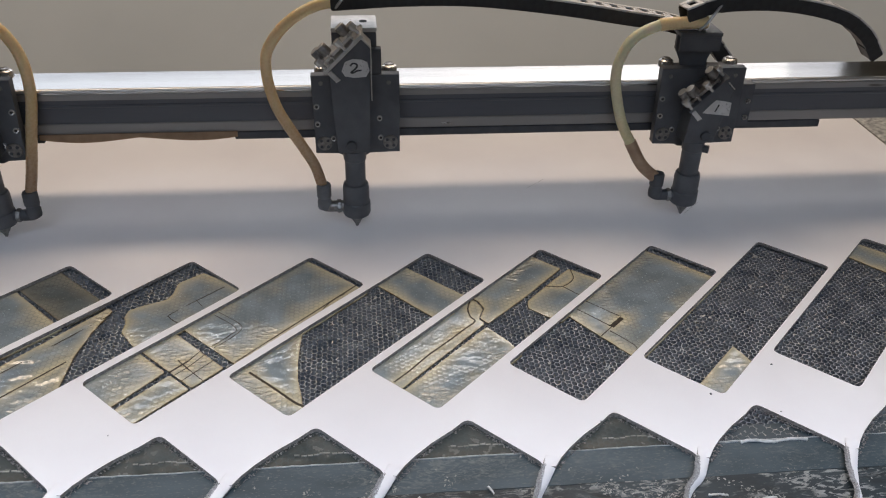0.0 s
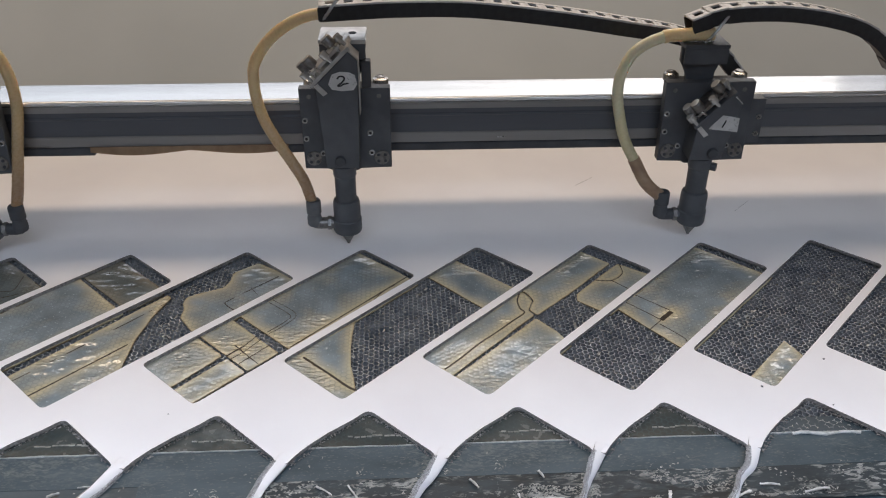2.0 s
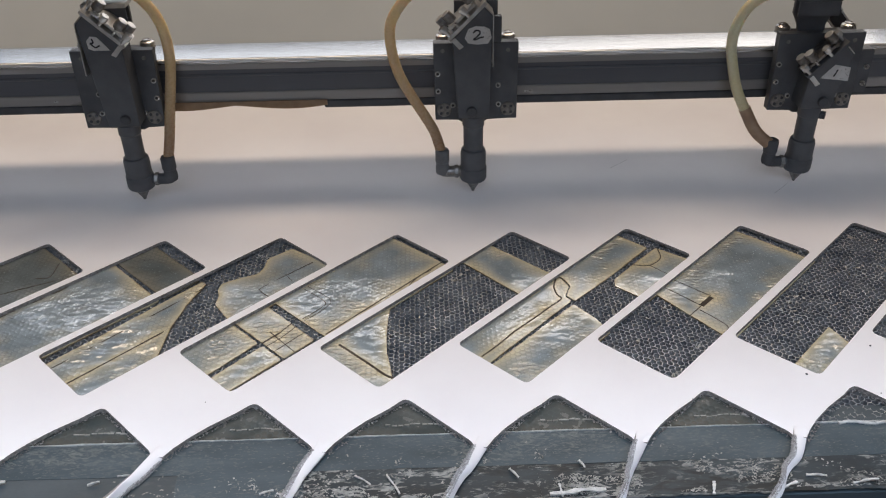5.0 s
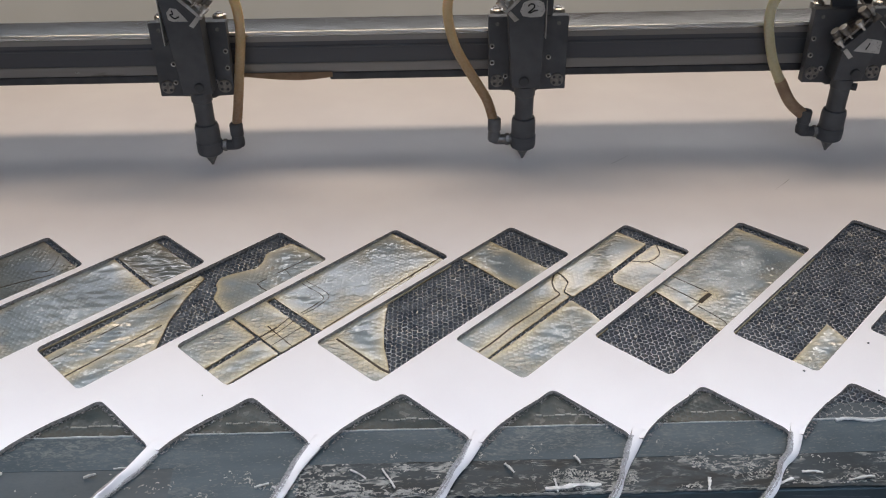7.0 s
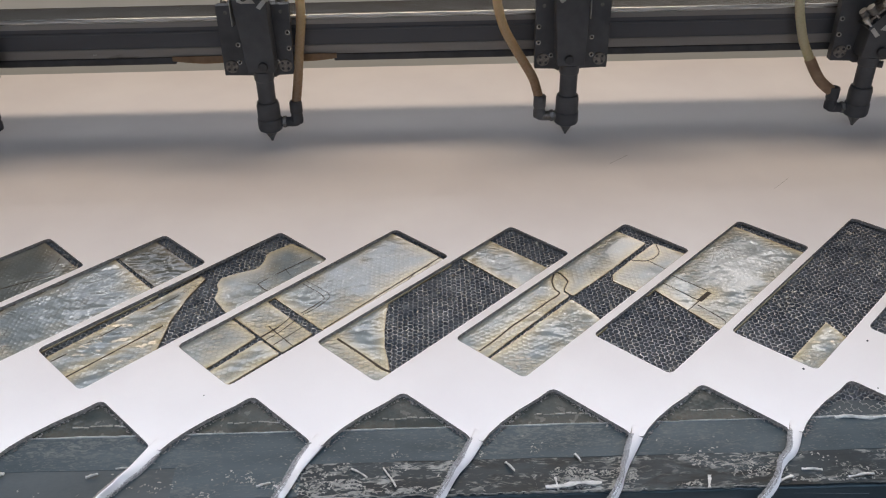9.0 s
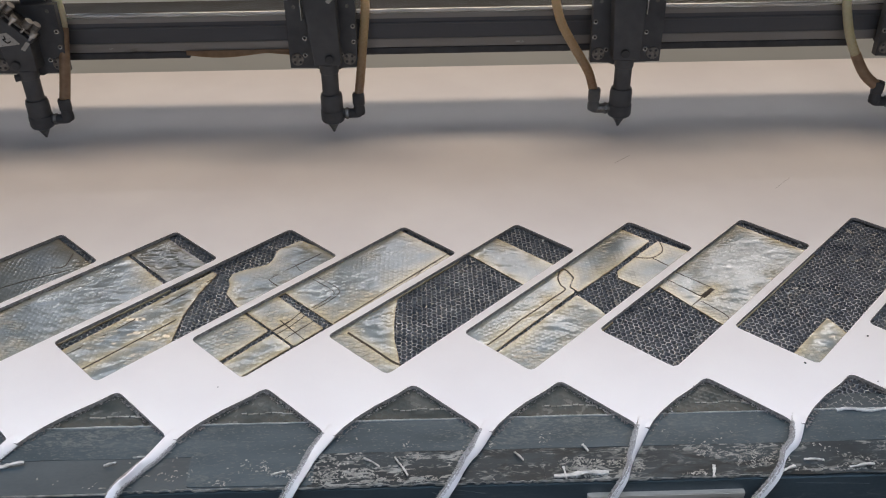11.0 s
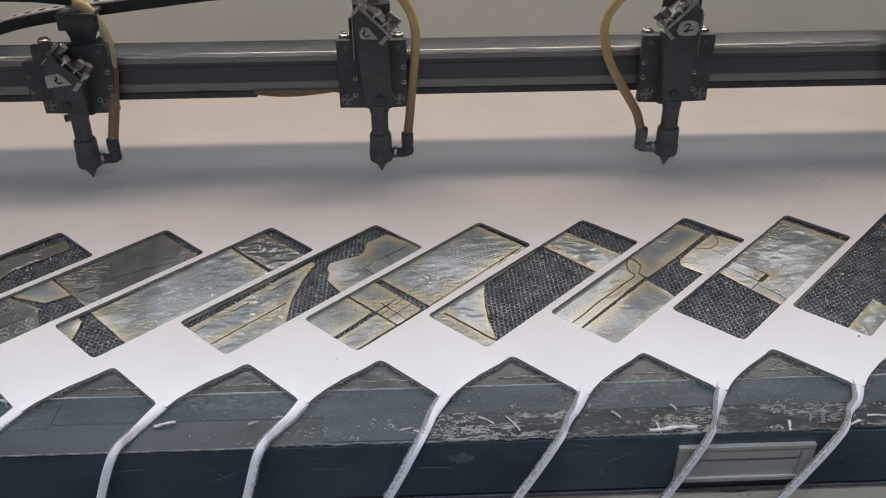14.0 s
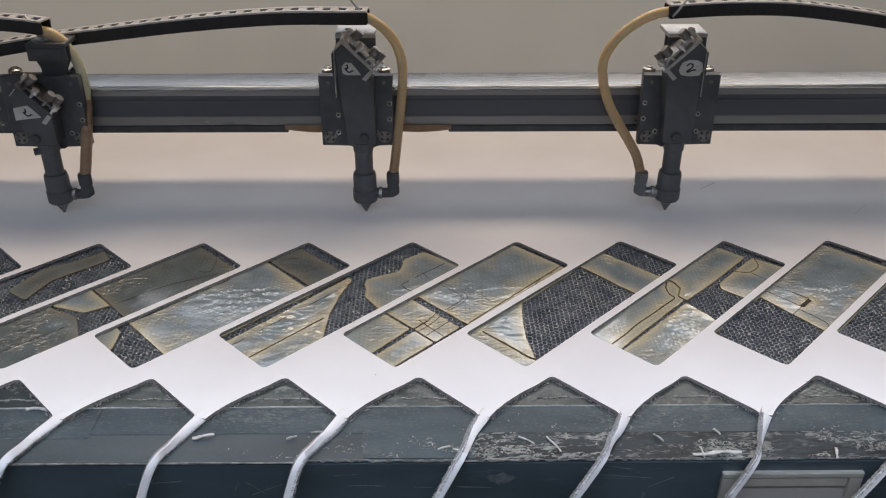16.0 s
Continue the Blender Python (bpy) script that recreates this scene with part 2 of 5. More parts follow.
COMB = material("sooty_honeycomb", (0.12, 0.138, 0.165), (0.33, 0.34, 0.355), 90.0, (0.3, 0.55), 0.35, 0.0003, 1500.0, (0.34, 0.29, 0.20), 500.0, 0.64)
SOOT = material("soot", (0.040, 0.046, 0.056), (0.075, 0.082, 0.092), 80.0, (0.7, 0.9), 0, 0.0002, 700.0)
GUNK = material("burnt_residue", (0.11, 0.108, 0.10), (0.55, 0.53, 0.47), 160.0, (0.25, 0.5), 0, 0.0003, 1500.0)
FILM = film_material("yellowed_film", (0.56, 0.48, 0.30), (0.160, 0.188, 0.200), (0.09, 0.16), 0.0022, 0.38, 0.6, 0.00010, 0.3)
FILM_GREY = film_material("grey_film", (0.22, 0.20, 0.15), (0.090, 0.102, 0.100), (0.08, 0.2), 0.0018, 0.4, 0.6, 0.0001, 0.5)
FILM_DARK = film_material("dark_greasy_film", (0.050, 0.052, 0.046), (0.027, 0.037, 0.039), (0.12, 0.3), 0.0002, 0.6, 2.0, 0.00007)
CHAR = material("charred_cut", (0.012, 0.009, 0.006), (0.05, 0.035, 0.018), 300.0, (0.6, 0.8))
CHAIN_WHITE = material("white_chain_cover", (0.62, 0.62, 0.62), (0.72, 0.72, 0.72), 90.0, (0.45, 0.6), 0, 0.00005, 800.0)
CHAIN_BLACK = material("black_chain", (0.020, 0.021, 0.023), (0.036, 0.037, 0.040), 90.0, (0.45, 0.6), 0, 0.00005, 800.0)
WALL = material("workshop_wall", (0.27, 0.245, 0.205), (0.33, 0.30, 0.255), 2.0, (0.8, 0.9), 0, 0.0004, 90.0)
FLOOR = material("concrete_floor", (0.20, 0.195, 0.185), (0.28, 0.27, 0.26), 3.0, (0.6, 0.8), 0, 0.0005, 60.0)


def hose_material(name, clean, stained, z0, z1):
    """Clear tube, yellowed, whose colour turns browner towards its lower end."""
    m = material(name, clean, tuple(c * 1.1 for c in clean), 70.0, (0.22, 0.34), 0, 0.00003, 500.0)
    n, link = m.node_tree.nodes, m.node_tree.links.new
    b = n["Principled BSDF"]
    base = b.inputs["Base Color"].links[0].from_socket
    co = n.new("ShaderNodeTexCoord")
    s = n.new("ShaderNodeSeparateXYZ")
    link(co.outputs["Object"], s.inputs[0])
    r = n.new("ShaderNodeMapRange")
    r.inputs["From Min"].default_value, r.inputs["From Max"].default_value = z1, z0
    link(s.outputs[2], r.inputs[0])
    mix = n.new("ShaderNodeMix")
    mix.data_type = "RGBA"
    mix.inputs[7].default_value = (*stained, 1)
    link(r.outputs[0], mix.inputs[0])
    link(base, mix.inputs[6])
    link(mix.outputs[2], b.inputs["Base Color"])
    b.inputs["Subsurface Weight"].default_value = 0.25
    b.inputs["Subsurface Radius"].default_value = (0.006, 0.004, 0.002)
    b.inputs["Subsurface Scale"].default_value = 1.0
    return m


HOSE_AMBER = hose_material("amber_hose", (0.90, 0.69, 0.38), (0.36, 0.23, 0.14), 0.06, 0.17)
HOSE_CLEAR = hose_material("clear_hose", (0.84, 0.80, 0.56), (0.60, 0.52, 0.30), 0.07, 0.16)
SLEEVE = material("brown_sleeve", (0.30, 0.19, 0.12), (0.42, 0.29, 0.18), 120.0, (0.35, 0.5))


# ---- mesh helpers ----
def finish(me, mat, smooth=True):
    me.materials.append(mat)
    if smooth:
        me.polygons.foreach_set("use_smooth", [True] * len(me.polygons))
        me.set_sharp_from_angle(angle=radians(32))
    return me


def mesh_of(name, bm, mat, smooth=True):
    bmesh.ops.recalc_face_normals(bm, faces=bm.faces)
    me = bpy.data.meshes.new(name)
    bm.to_mesh(me)
    bm.free()
    return finish(me, mat, smooth)


def part(name, bm, mat, parent, label=""):
    """One mesh object under a thing or a part."""
    ob = new(name, mesh_of(name, bm, mat) if isinstance(bm, bmesh.types.BMesh) else bm)
    ob.parent = parent
    return tagged(ob, label)


def thing(name, bm, mat, label, category, group="", kind=""):
    ob = new(name, mesh_of(name, bm, mat) if isinstance(bm, bmesh.types.BMesh) else bm)
    return tagged(ob, label, category, group, kind)


def empty(name, label, category, group=""):
    return tagged(new(name), label, category, group)


def box(x0, x1, y0, y1, z0, z1, bevel=0.0, bm=None):
    b = bm or bmesh.new()
    made = bmesh.ops.create_cube(b, size=1.0)["verts"]
    for v in made:
        v.co = Vector(((x0 + x1) / 2 + v.co.x * (x1 - x0), (y0 + y1) / 2 + v.co.y * (y1 - y0), (z0 + z1) / 2 + v.co.z * (z1 - z0)))
    if bevel:
        edges = {e for v in made for e in v.link_edges}
        bmesh.ops.bevel(b, geom=list(edges), offset=bevel, segments=2, affect="EDGES")
    return b


def prism(points, y0, y1, bevel=0.0, axis="y", bm=None):
    """A flat outline, in x and z (or y and z, or x and y), given depth."""
    b = bm or bmesh.new()
    place = {"y": lambda u, v, d: (u, d, v), "x": lambda u, v, d: (d, u, v)}.get(axis, lambda u, v, d: (u, v, d))
    lo = [b.verts.new(place(u, v, y0)) for u, v in points]
    hi = [b.verts.new(place(u, v, y1)) for u, v in points]
    b.faces.new(lo)
    b.faces.new(hi[::-1])
    for i in range(len(points)):
        j = (i + 1) % len(points)
        b.faces.new((lo[i], lo[j], hi[j], hi[i]))
    if bevel:
        bmesh.ops.bevel(b, geom=list(b.edges), offset=bevel, segments=1, affect="EDGES")
    return b


def lathe(profile, centre=(0, 0, 0), turn=None, seg=28, bm=None):
    """A body of revolution round z from (radius, height) pairs, turned and set at a place."""
    b = bm or bmesh.new()
    m = Matrix.Translation(centre) @ (turn or Matrix())
    rings = []
    for r, z in profile:
        if r < 1e-6:
            rings.append([b.verts.new(m @ Vector((0, 0, z)))])
        else:
            rings.append([b.verts.new(m @ Vector((r * math.cos(a), r * math.sin(a), z))) for a in (2 * math.pi * i / seg for i in range(seg))])
    for p, q in zip(rings, rings[1:]):
        for i in range(seg):
            j = (i + 1) % seg
            if len(p) == 1 and len(q) > 1:
                b.faces.new((p[0], q[i], q[j]))
            elif len(q) == 1 and len(p) > 1:
                b.faces.new((p[i], p[j], q[0]))
            elif len(p) > 1:
                b.faces.new((p[i], p[j], q[j], q[i]))
    for ring in (rings[0], rings[-1]):
        if len(ring) > 2:
            b.faces.new(ring)
    return b


def along(direction):
    """The turn that lays z along a direction."""
    return Vector(direction).to_track_quat("Z", "Y").to_matrix().to_4x4()


def smooth_path(points, steps=8):
    """A Catmull-Rom curve through points."""
    p = [Vector(q) for q in points]
    p = [2 * p[0] - p[1], *p, 2 * p[-1] - p[-2]]
    out = []
    for a, b, c, d in zip(p, p[1:], p[2:], p[3:]):
        for i in range(steps):
            t = i / steps
            out.append(0.5 * (2 * b + (c - a) * t + (2 * a - 5 * b + 4 * c - d) * t * t + (3 * b - a - 3 * c + d) * t ** 3))
    return out + [p[-2]]


def tube(path, radius, seg=14, bm=None):
    b = bm or bmesh.new()
    rings, side = [], Vector((0, 1, 0))
    for i, c in enumerate(path):
        ahead = (path[min(i + 1, len(path) - 1)] - path[max(i - 1, 0)]).normalized()
        side = (side - ahead * side.dot(ahead)).normalized()
        up = ahead.cross(side)
        rings.append([b.verts.new(c + radius * (math.cos(a) * side + math.sin(a) * up)) for a in (2 * math.pi * k / seg for k in range(seg))])
    for p, q in zip(rings, rings[1:]):
        for k in range(seg):
            b.faces.new((p[k], p[(k + 1) % seg], q[(k + 1) % seg], q[k]))
    b.faces.new(rings[0])
    b.faces.new(rings[-1])
    return b


def rounded(points, radius, steps=4):
    """A closed outline with its corners rounded."""
    out, n = [], len(points)
    for i in range(n):
        c, a, b = Vector(points[i]), Vector(points[i - 1]), Vector(points[(i + 1) % n])
        r = min(radius, (a - c).length * 0.45, (b - c).length * 0.45)
        p, q = c + (a - c).normalized() * r, c + (b - c).normalized() * r
        for k in range(steps + 1):
            t = k / steps
            out.append(tuple((1 - t) ** 2 * p + 2 * t * (1 - t) * c + t * t * q))
    return out


# ---- room ----
def room():
    t = 0.15
    tagged(new("floor", mesh_of("floor", box(-4, 4, -3, 3, -1.05, -0.9), FLOOR)), "grey concrete workshop floor", "floor", kind="structure")
    tagged(new("ceiling", mesh_of("ceiling", box(-4, 4, -3, 3, 3.0, 3.15), WALL)), "plain pale workshop ceiling", "ceiling", kind="structure")
    tagged(new("wall_east", mesh_of("wall_east", box(4, 4 + t, -3, 3, -0.9, 3.0), WALL)), "plain pale workshop wall", "wall", kind="structure")
    tagged(new("wall_west", mesh_of("wall_west", box(-4 - t, -4, -3, 3, -0.9, 3.0), WALL)), "plain pale workshop wall", "wall", kind="structure")
    for name, y0, y1, x0, x1, z0, z1 in (("wall_north", 3.0, 3.0 + t, -2.3, 2.3, 1.12, 2.5), ("wall_south", -3.0 - t, -3.0, -2.1, 1.7, 1.1, 2.7)):
        b = box(-4, x0, y0, y1, -0.9, 3.0)
        box(x1, 4, y0, y1, -0.9, 3.0, bm=b)
        box(x0, x1, y0, y1, -0.9, z0, bm=b)
        box(x0, x1, y0, y1, z1, 3.0, bm=b)
        tagged(new(name, mesh_of(name, b, WALL)), "pale workshop wall with a wide window opening", "wall", kind="structure")


room()

# ---- the cutting bed ----
BED = -0.0046      # top of the honeycomb and of the front beam
SHEET_LOW = -0.0030
EDGE = -0.3215     # front edge of the beam
JOINT = -0.2610    # where the beam begins
A = 0.5 ** 0.5
PITCH, LONG, SHORT = 0.110, 0.2395, 0.0703


def bed():
    base = empty("machine_bed", "dark painted laser cutter bed with a beige lower panel", "machine bed")
    b = box(-1.7, 0.75, EDGE, JOINT + 0.02, -0.060, BED - 0.0004, 0.0016)
    part("front_beam", b, BEAM, base, "dark green painted front beam with scratches")
    # lower panel with an uneven dark seal along its top
    part("lower_panel", box(-1.7, 0.75, EDGE + 0.001, EDGE + 0.03, -0.62, -0.0625, 0.001), BEIGE, base, "beige painted lower panel, stained")
    rng = random.Random(5)
    x = -1.0
    while x < 0.7:
        w = rng.uniform(0.02, 0.09)
        part("seal_piece", box(x, x + w, EDGE - 0.0002, EDGE + 0.01, -0.0640 - rng.uniform(0, 0.0010), -0.0618, 0.0003), SOOT, base, "ragged black sealing strip")
        x += w * 0.999
    for cx, cz, w, h in ((-0.219, -0.071, 0.019, 0.011), (-0.268, -0.0665, 0.026, 0.004), (-0.150, -0.0655, 0.030, 0.003), (0.068, -0.066, 0.024, 0.0025), (-0.335, -0.069, 0.014, 0.003)):
        rim = [(cx + w * 0.5 * math.cos(a * math.pi / 8) * rng.uniform(0.55, 1.1), cz + h * 0.5 * math.sin(a * math.pi / 8) * rng.uniform(0.5, 1.2)) for a in range(16)]
        part("paint_chip", prism(rim, EDGE + 0.0004, EDGE + 0.0020), SOOT, base, "dark flaked patch in the paint")
    # pale rubbed marks on the beam's face
    for x, z, w, h, turn in ((-0.405, -0.024, 0.040, 0.0012, 4), (-0.330, -0.030, 0.018, 0.0010, -42), (-0.322, -0.031, 0.026, 0.0010, 25), (-0.345, -0.029, 0.010, 0.0012, 70), (-0.248, -0.028, 0.028, 0.0012, -2), (-0.262, -0.017, 0.020, 0.0008, 3),
                             (-0.168, -0.030, 0.026, 0.0018, -3), (-0.205, -0.030, 0.014, 0.0012, -3), (-0.082, -0.014, 0.012, 0.0010, -30), (-0.062, -0.011, 0.020, 0.0008, -12), (-0.028, -0.026, 0.020, 0.0009, 28), (-0.040, -0.040, 0.006, 0.0030, 80), (-0.055, -0.020, 0.040, 0.0006, -6), (0.180, -0.012, 0.05, 0.0006, -3), (0.22, -0.026, 0.03, 0.0009, -14)):
        n = 8
        rim = [(w * (j / n - 0.5), h * 0.5 * rng.uniform(0.2, 1.0)) for j in range(n + 1)]
        rim += [(u, -v * rng.uniform(0.3, 1.1)) for u, v in rim[::-1]]
        c, q = math.cos(radians(turn)), math.sin(radians(turn))
        part("rubbed_mark", prism([(x + u * c - v * q, z + u * q + v * c) for u, v in rim], EDGE - 0.0002, EDGE + 0.0010), RUBBED, base, "faint pale scuff")
    ring = [(-0.148 + 0.0105 * math.cos(a * math.pi / 9) * rng.uniform(0.75, 1.1), -0.0215 + 0.0055 * math.sin(a * math.pi / 9) * rng.uniform(0.7, 1.15)) for a in range(18)]
    part("rubbed_mark", prism(ring, EDGE - 0.0002, EDGE + 0.0010), RUBBED, base, "faint pale scuff")
    # a brown strip of old glue on the lower panel
    glue = prism([(-0.088, -0.0745), (-0.093, -0.0830), (-0.150, -0.0905), (-0.172, -0.0950), (-0.180, -0.0920), (-0.160, -0.0860), (-0.140, -0.0825)], EDGE + 0.0004, EDGE + 0.0020)
    part("glue_mark", glue, GLUE, base, "brown smear of old glue")
    part("side_rail", box(0.585, 0.66, JOINT, 0.44, -0.05, BED + 0.003, 0.002), GUNK, base, "dirty yellowish side rail")
    part("side_panel", box(0.70, 0.73, JOINT, 0.44, -0.3, 0.10, 0.004), GREY, base)
    part("tray", box(-1.7, 0.70, JOINT + 0.021, 0.44, -0.030, -0.0155), SOOT, base, "sooty tray below the honeycomb")
    b = prism([(0.440, -0.30), (0.440, -0.002), (0.640, 0.128), (0.655, 0.128), (0.655, -0.30)], -1.9, 0.95, 0.0, "x")
    part("rear_panel", b, GREY, base, "smooth sloping grey rear panel")
    return base


bed()


def pull_handle():
    """A flush pull: a metal frame with a sunk tray in the beam's face."""
    y = EDGE - 0.0005
    h = empty("pull_handle", "flush brushed steel pull handle set in the dark beam", "handle")
    b = box(0.016, 0.121, y - 0.003, y + 0.001, -0.0195, -0.0150, 0.0006)
    box(0.016, 0.121, y - 0.003, y + 0.001, -0.0515, -0.0470, 0.0006, b)
    box(0.016, 0.0255, y - 0.0027, y + 0.001, -0.0472, -0.0193, 0.0006, b)
    box(0.1105, 0.121, y - 0.0027, y + 0.001, -0.0472, -0.0193, 0.0006, b)
    part("frame", b, RAIL_PALE, h, "pale metal frame")
    b = box(0.0255, 0.1105, y - 0.0012, y + 0.0002, -0.047, -0.0195)
    part("recess", b, RAIL, h, "dull sunk tray")
    b = box(0.0262, 0.1100, y - 0.0024, y - 0.0012, -0.0285, -0.0198, 0.0004)
    part("grip", b, RAIL_PALE, h)


RAIL_PALE = material("pale_aluminium", (0.42, 0.40, 0.36), (0.52, 0.50, 0.46), 40.0, (0.3, 0.45), 0.5, 0.00003, 600.0)
pull_handle()


def honeycomb():
    """Crumpled foil cells: every wall has two sides and a top edge."""
    rng = np.random.RandomState(3)
    R = CELL / 3 ** 0.5
    x0, x1, y0, y1 = -0.86, 0.56, JOINT + 0.001, 0.03
    nodes, walls = {}, []

    def node(x, y):
        key = (round(x / (R / 2)), round(y / (CELL / 2)))
        if key not in nodes:
            nodes[key] = (x + rng.normal(0, 0.00024), y + rng.normal(0, 0.00024), BED - abs(rng.normal(0, 0.0006)))
        return key

    for i in range(int(x0 / (1.5 * R)), int(x1 / (1.5 * R)) + 1):
        for j in range(int(y0 / CELL) - 1, int(y1 / CELL) + 1):
            cx, cy = i * 1.5 * R, (j + 0.5 * (i % 2)) * CELL
            if not (y0 + CELL * 0.6 < cy < y1):
                continue
            k = [node(cx + R * math.cos(math.pi * a / 3), cy + R * math.sin(math.pi * a / 3)) for a in range(4)]
            walls += list(zip(k, k[1:]))
    verts, faces = [], []
    for a, b in walls:
        p, q = np.array(nodes[a]), np.array(nodes[b])
        d = q[:2] - p[:2]
        s = np.array((-d[1], d[0])) / max(np.hypot(*d), 1e-6) * (0.00014 + abs(rng.normal(0, 0.00014)))
        n = len(verts)
        for e in (p, q):
            for sign in (-1, 1):
                verts.append((e[0] + sign * s[0], e[1] + sign * s[1], e[2]))
                verts.append((e[0] + sign * s[0], e[1] + sign * s[1], BED - 0.011))
        faces += [(n, n + 2, n + 6, n + 4), (n, n + 4, n + 5, n + 1), (n + 2, n + 3, n + 7, n + 6)]
    me = bpy.data.meshes.new("honeycomb_bed")
    me.from_pydata(verts, [], faces)
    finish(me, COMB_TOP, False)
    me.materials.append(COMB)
    # top faces get the paler colour that stands for light on the rims
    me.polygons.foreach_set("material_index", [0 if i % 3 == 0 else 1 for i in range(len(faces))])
    thing("honeycomb_bed", me, COMB, "sooty aluminium honeycomb cutting bed with crumpled cells", "honeycomb bed", kind="stuff")
    # burnt crumbs and flakes caught on the cell walls
    verts, faces = [], []
    keys = list(nodes.values())
    for c in rng.choice(len(keys), 26000):
        x, y, z = keys[c]
        if noise.noise(Vector((x * 24, y * 24, 3.1))) + rng.normal(0, 0.12) < 0.10:
            continue
        r = rng.uniform(0.0002, 0.0015)
        n = len(verts)
        for k in range(4):
            verts.append((x + rng.normal(0, r), y + rng.normal(0, r), z + rng.normal(0.0, r * 0.7)))
        faces += [(n, n + 1, n + 2), (n, n + 2, n + 3), (n, n + 3, n + 1), (n + 1, n + 3, n + 2)]
    verts = [(x, y, min(z, BED + 0.0009)) for x, y, z in verts]
    me = bpy.data.meshes.new("burnt_crumbs")
    me.from_pydata(verts, [], faces)
    finish(me, GUNK, False)
    thing("burnt_crumbs", me, GUNK, "burnt crumbs and flakes caught on the honeycomb", "debris", kind="stuff")


honeycomb()


def spot(k, s, q):
    """A place on the bed in cut-out k: s runs down its long side, q across it."""
    x, y = PITCH * k - 0.0004, 0.0046
    return (x - A * LONG * s + A * SHORT * q, y - A * LONG * s - A * SHORT * q)


def far_from(p, segments):
    """Distance in the plane from a point to the nearest of some segments."""
    best = 9.0
    for ax, ay, bx, by in segments:
        dx, dy = bx - ax, by - ay
        t = min(1.0, max(0.0, ((p.x - ax) * dx + (p.y - ay) * dy) / (dx * dx + dy * dy + 1e-12)))
        best = min(best, math.hypot(p.x - ax - t * dx, p.y - ay - t * dy))
    return best


def film_mesh(pts, cuts, mat, ripple, lift):
    """A thin, buckled sheet. The attribute 'scorch' is 1 at its burnt borders and fades inwards."""
    b = bmesh.new()
    ring = [b.verts.new((x, y, 0)) for x, y in pts]
    edges = [b.edges.new((ring[i], ring[(i + 1) % len(ring)])) for i in range(len(ring))]
    bmesh.ops.triangle_fill(b, edges=edges, use_beauty=True)
    for _ in range(8):
        long = [e for e in b.edges if e.calc_length() > 0.0024]
        if not long:
            break
        bmesh.ops.subdivide_edges(b, edges=long, cuts=1)
        bmesh.ops.triangulate(b, faces=[f for f in b.faces if len(f.verts) > 3])
    rim = [(*pts[i], *pts[(i + 1) % len(pts)]) for i in range(len(pts))]
    for line in cuts:
        rim += [(*p, *q) for p, q in zip(line, line[1:])]
    layer = b.verts.layers.float.new("scorch")
    for v in b.verts:
        d = far_from(v.co, rim)
        v[layer] = math.exp(-d / 0.0085)
        x, y = v.co.x, v.co.y
        patch = max(0.0, min(1.0, 0.5 + 1.6 * noise.noise(Vector((x * 14, y * 14, 2.2)))))
        wave = noise.noise(Vector((x * 60, y * 150, 0.4))) + 0.4 * noise.noise(Vector((x * 150 + 9, y * 240, 1.4)))
        v.co.z = BED + 0.0011 + lift + ripple * 0.0007 * patch * wave * min(1.0, d / 0.003)
    border = [e for e in b.edges if len(e.link_faces) == 1]
    made = bmesh.ops.extrude_edge_only(b, edges=border)["geom"]
    for v in made:
        if isinstance(v, bmesh.types.BMVert):
            v.co.z = BED + 0.0001 + lift
            v[layer] = 1.0
    return mesh_of("film_scrap", b, mat)


def film(k, outline, mat, label, cuts=(), round_by=0.002, lift=0.0, ripple=0.5):
    """A scrap of film on the honeycomb, with the cuts burnt in it as dark grooves."""
    pts = rounded([spot(k, s, q) for s, q in outline], round_by, 3)
    me = film_mesh(pts, [[spot(k, s, q) for s, q in line[1:]] for line in cuts if line[0] > 0.0008], mat, ripple, lift)
    ob = thing("film_scrap", me, mat, label, "film scrap", "film scraps on the bed")
    for line in cuts:
        width = line[0]
        path = [Vector((*spot(k, s, q), 0)) for s, q in line[1:]]
        if len(path) > 2:
            path = smooth_path(path, 5)
        g = bmesh.new()
        last = None
        for i, c in enumerate(path):
            d = (path[min(i + 1, len(path) - 1)] - path[max(i - 1, 0)]).normalized()
            side = Vector((-d.y, d.x, 0)) * width / 2
            z = Vector((0, 0, BED + 0.0013 + lift))
            row_v = [g.verts.new(c - side + z), g.verts.new(c + side + z)]
            low = Vector((0, 0, 0.0003))
            row_v += [g.verts.new(c + side + z - low), g.verts.new(c - side + z - low)]
            if last:
                for a in range(4):
                    g.faces.new((last[a], last[(a + 1) % 4], row_v[(a + 1) % 4], row_v[a]))
            else:
                g.faces.new(row_v)
            last = row_v
        g.faces.new(last)
        part("cut_line", g, CHAR, ob, "charred cut line")
    return ob


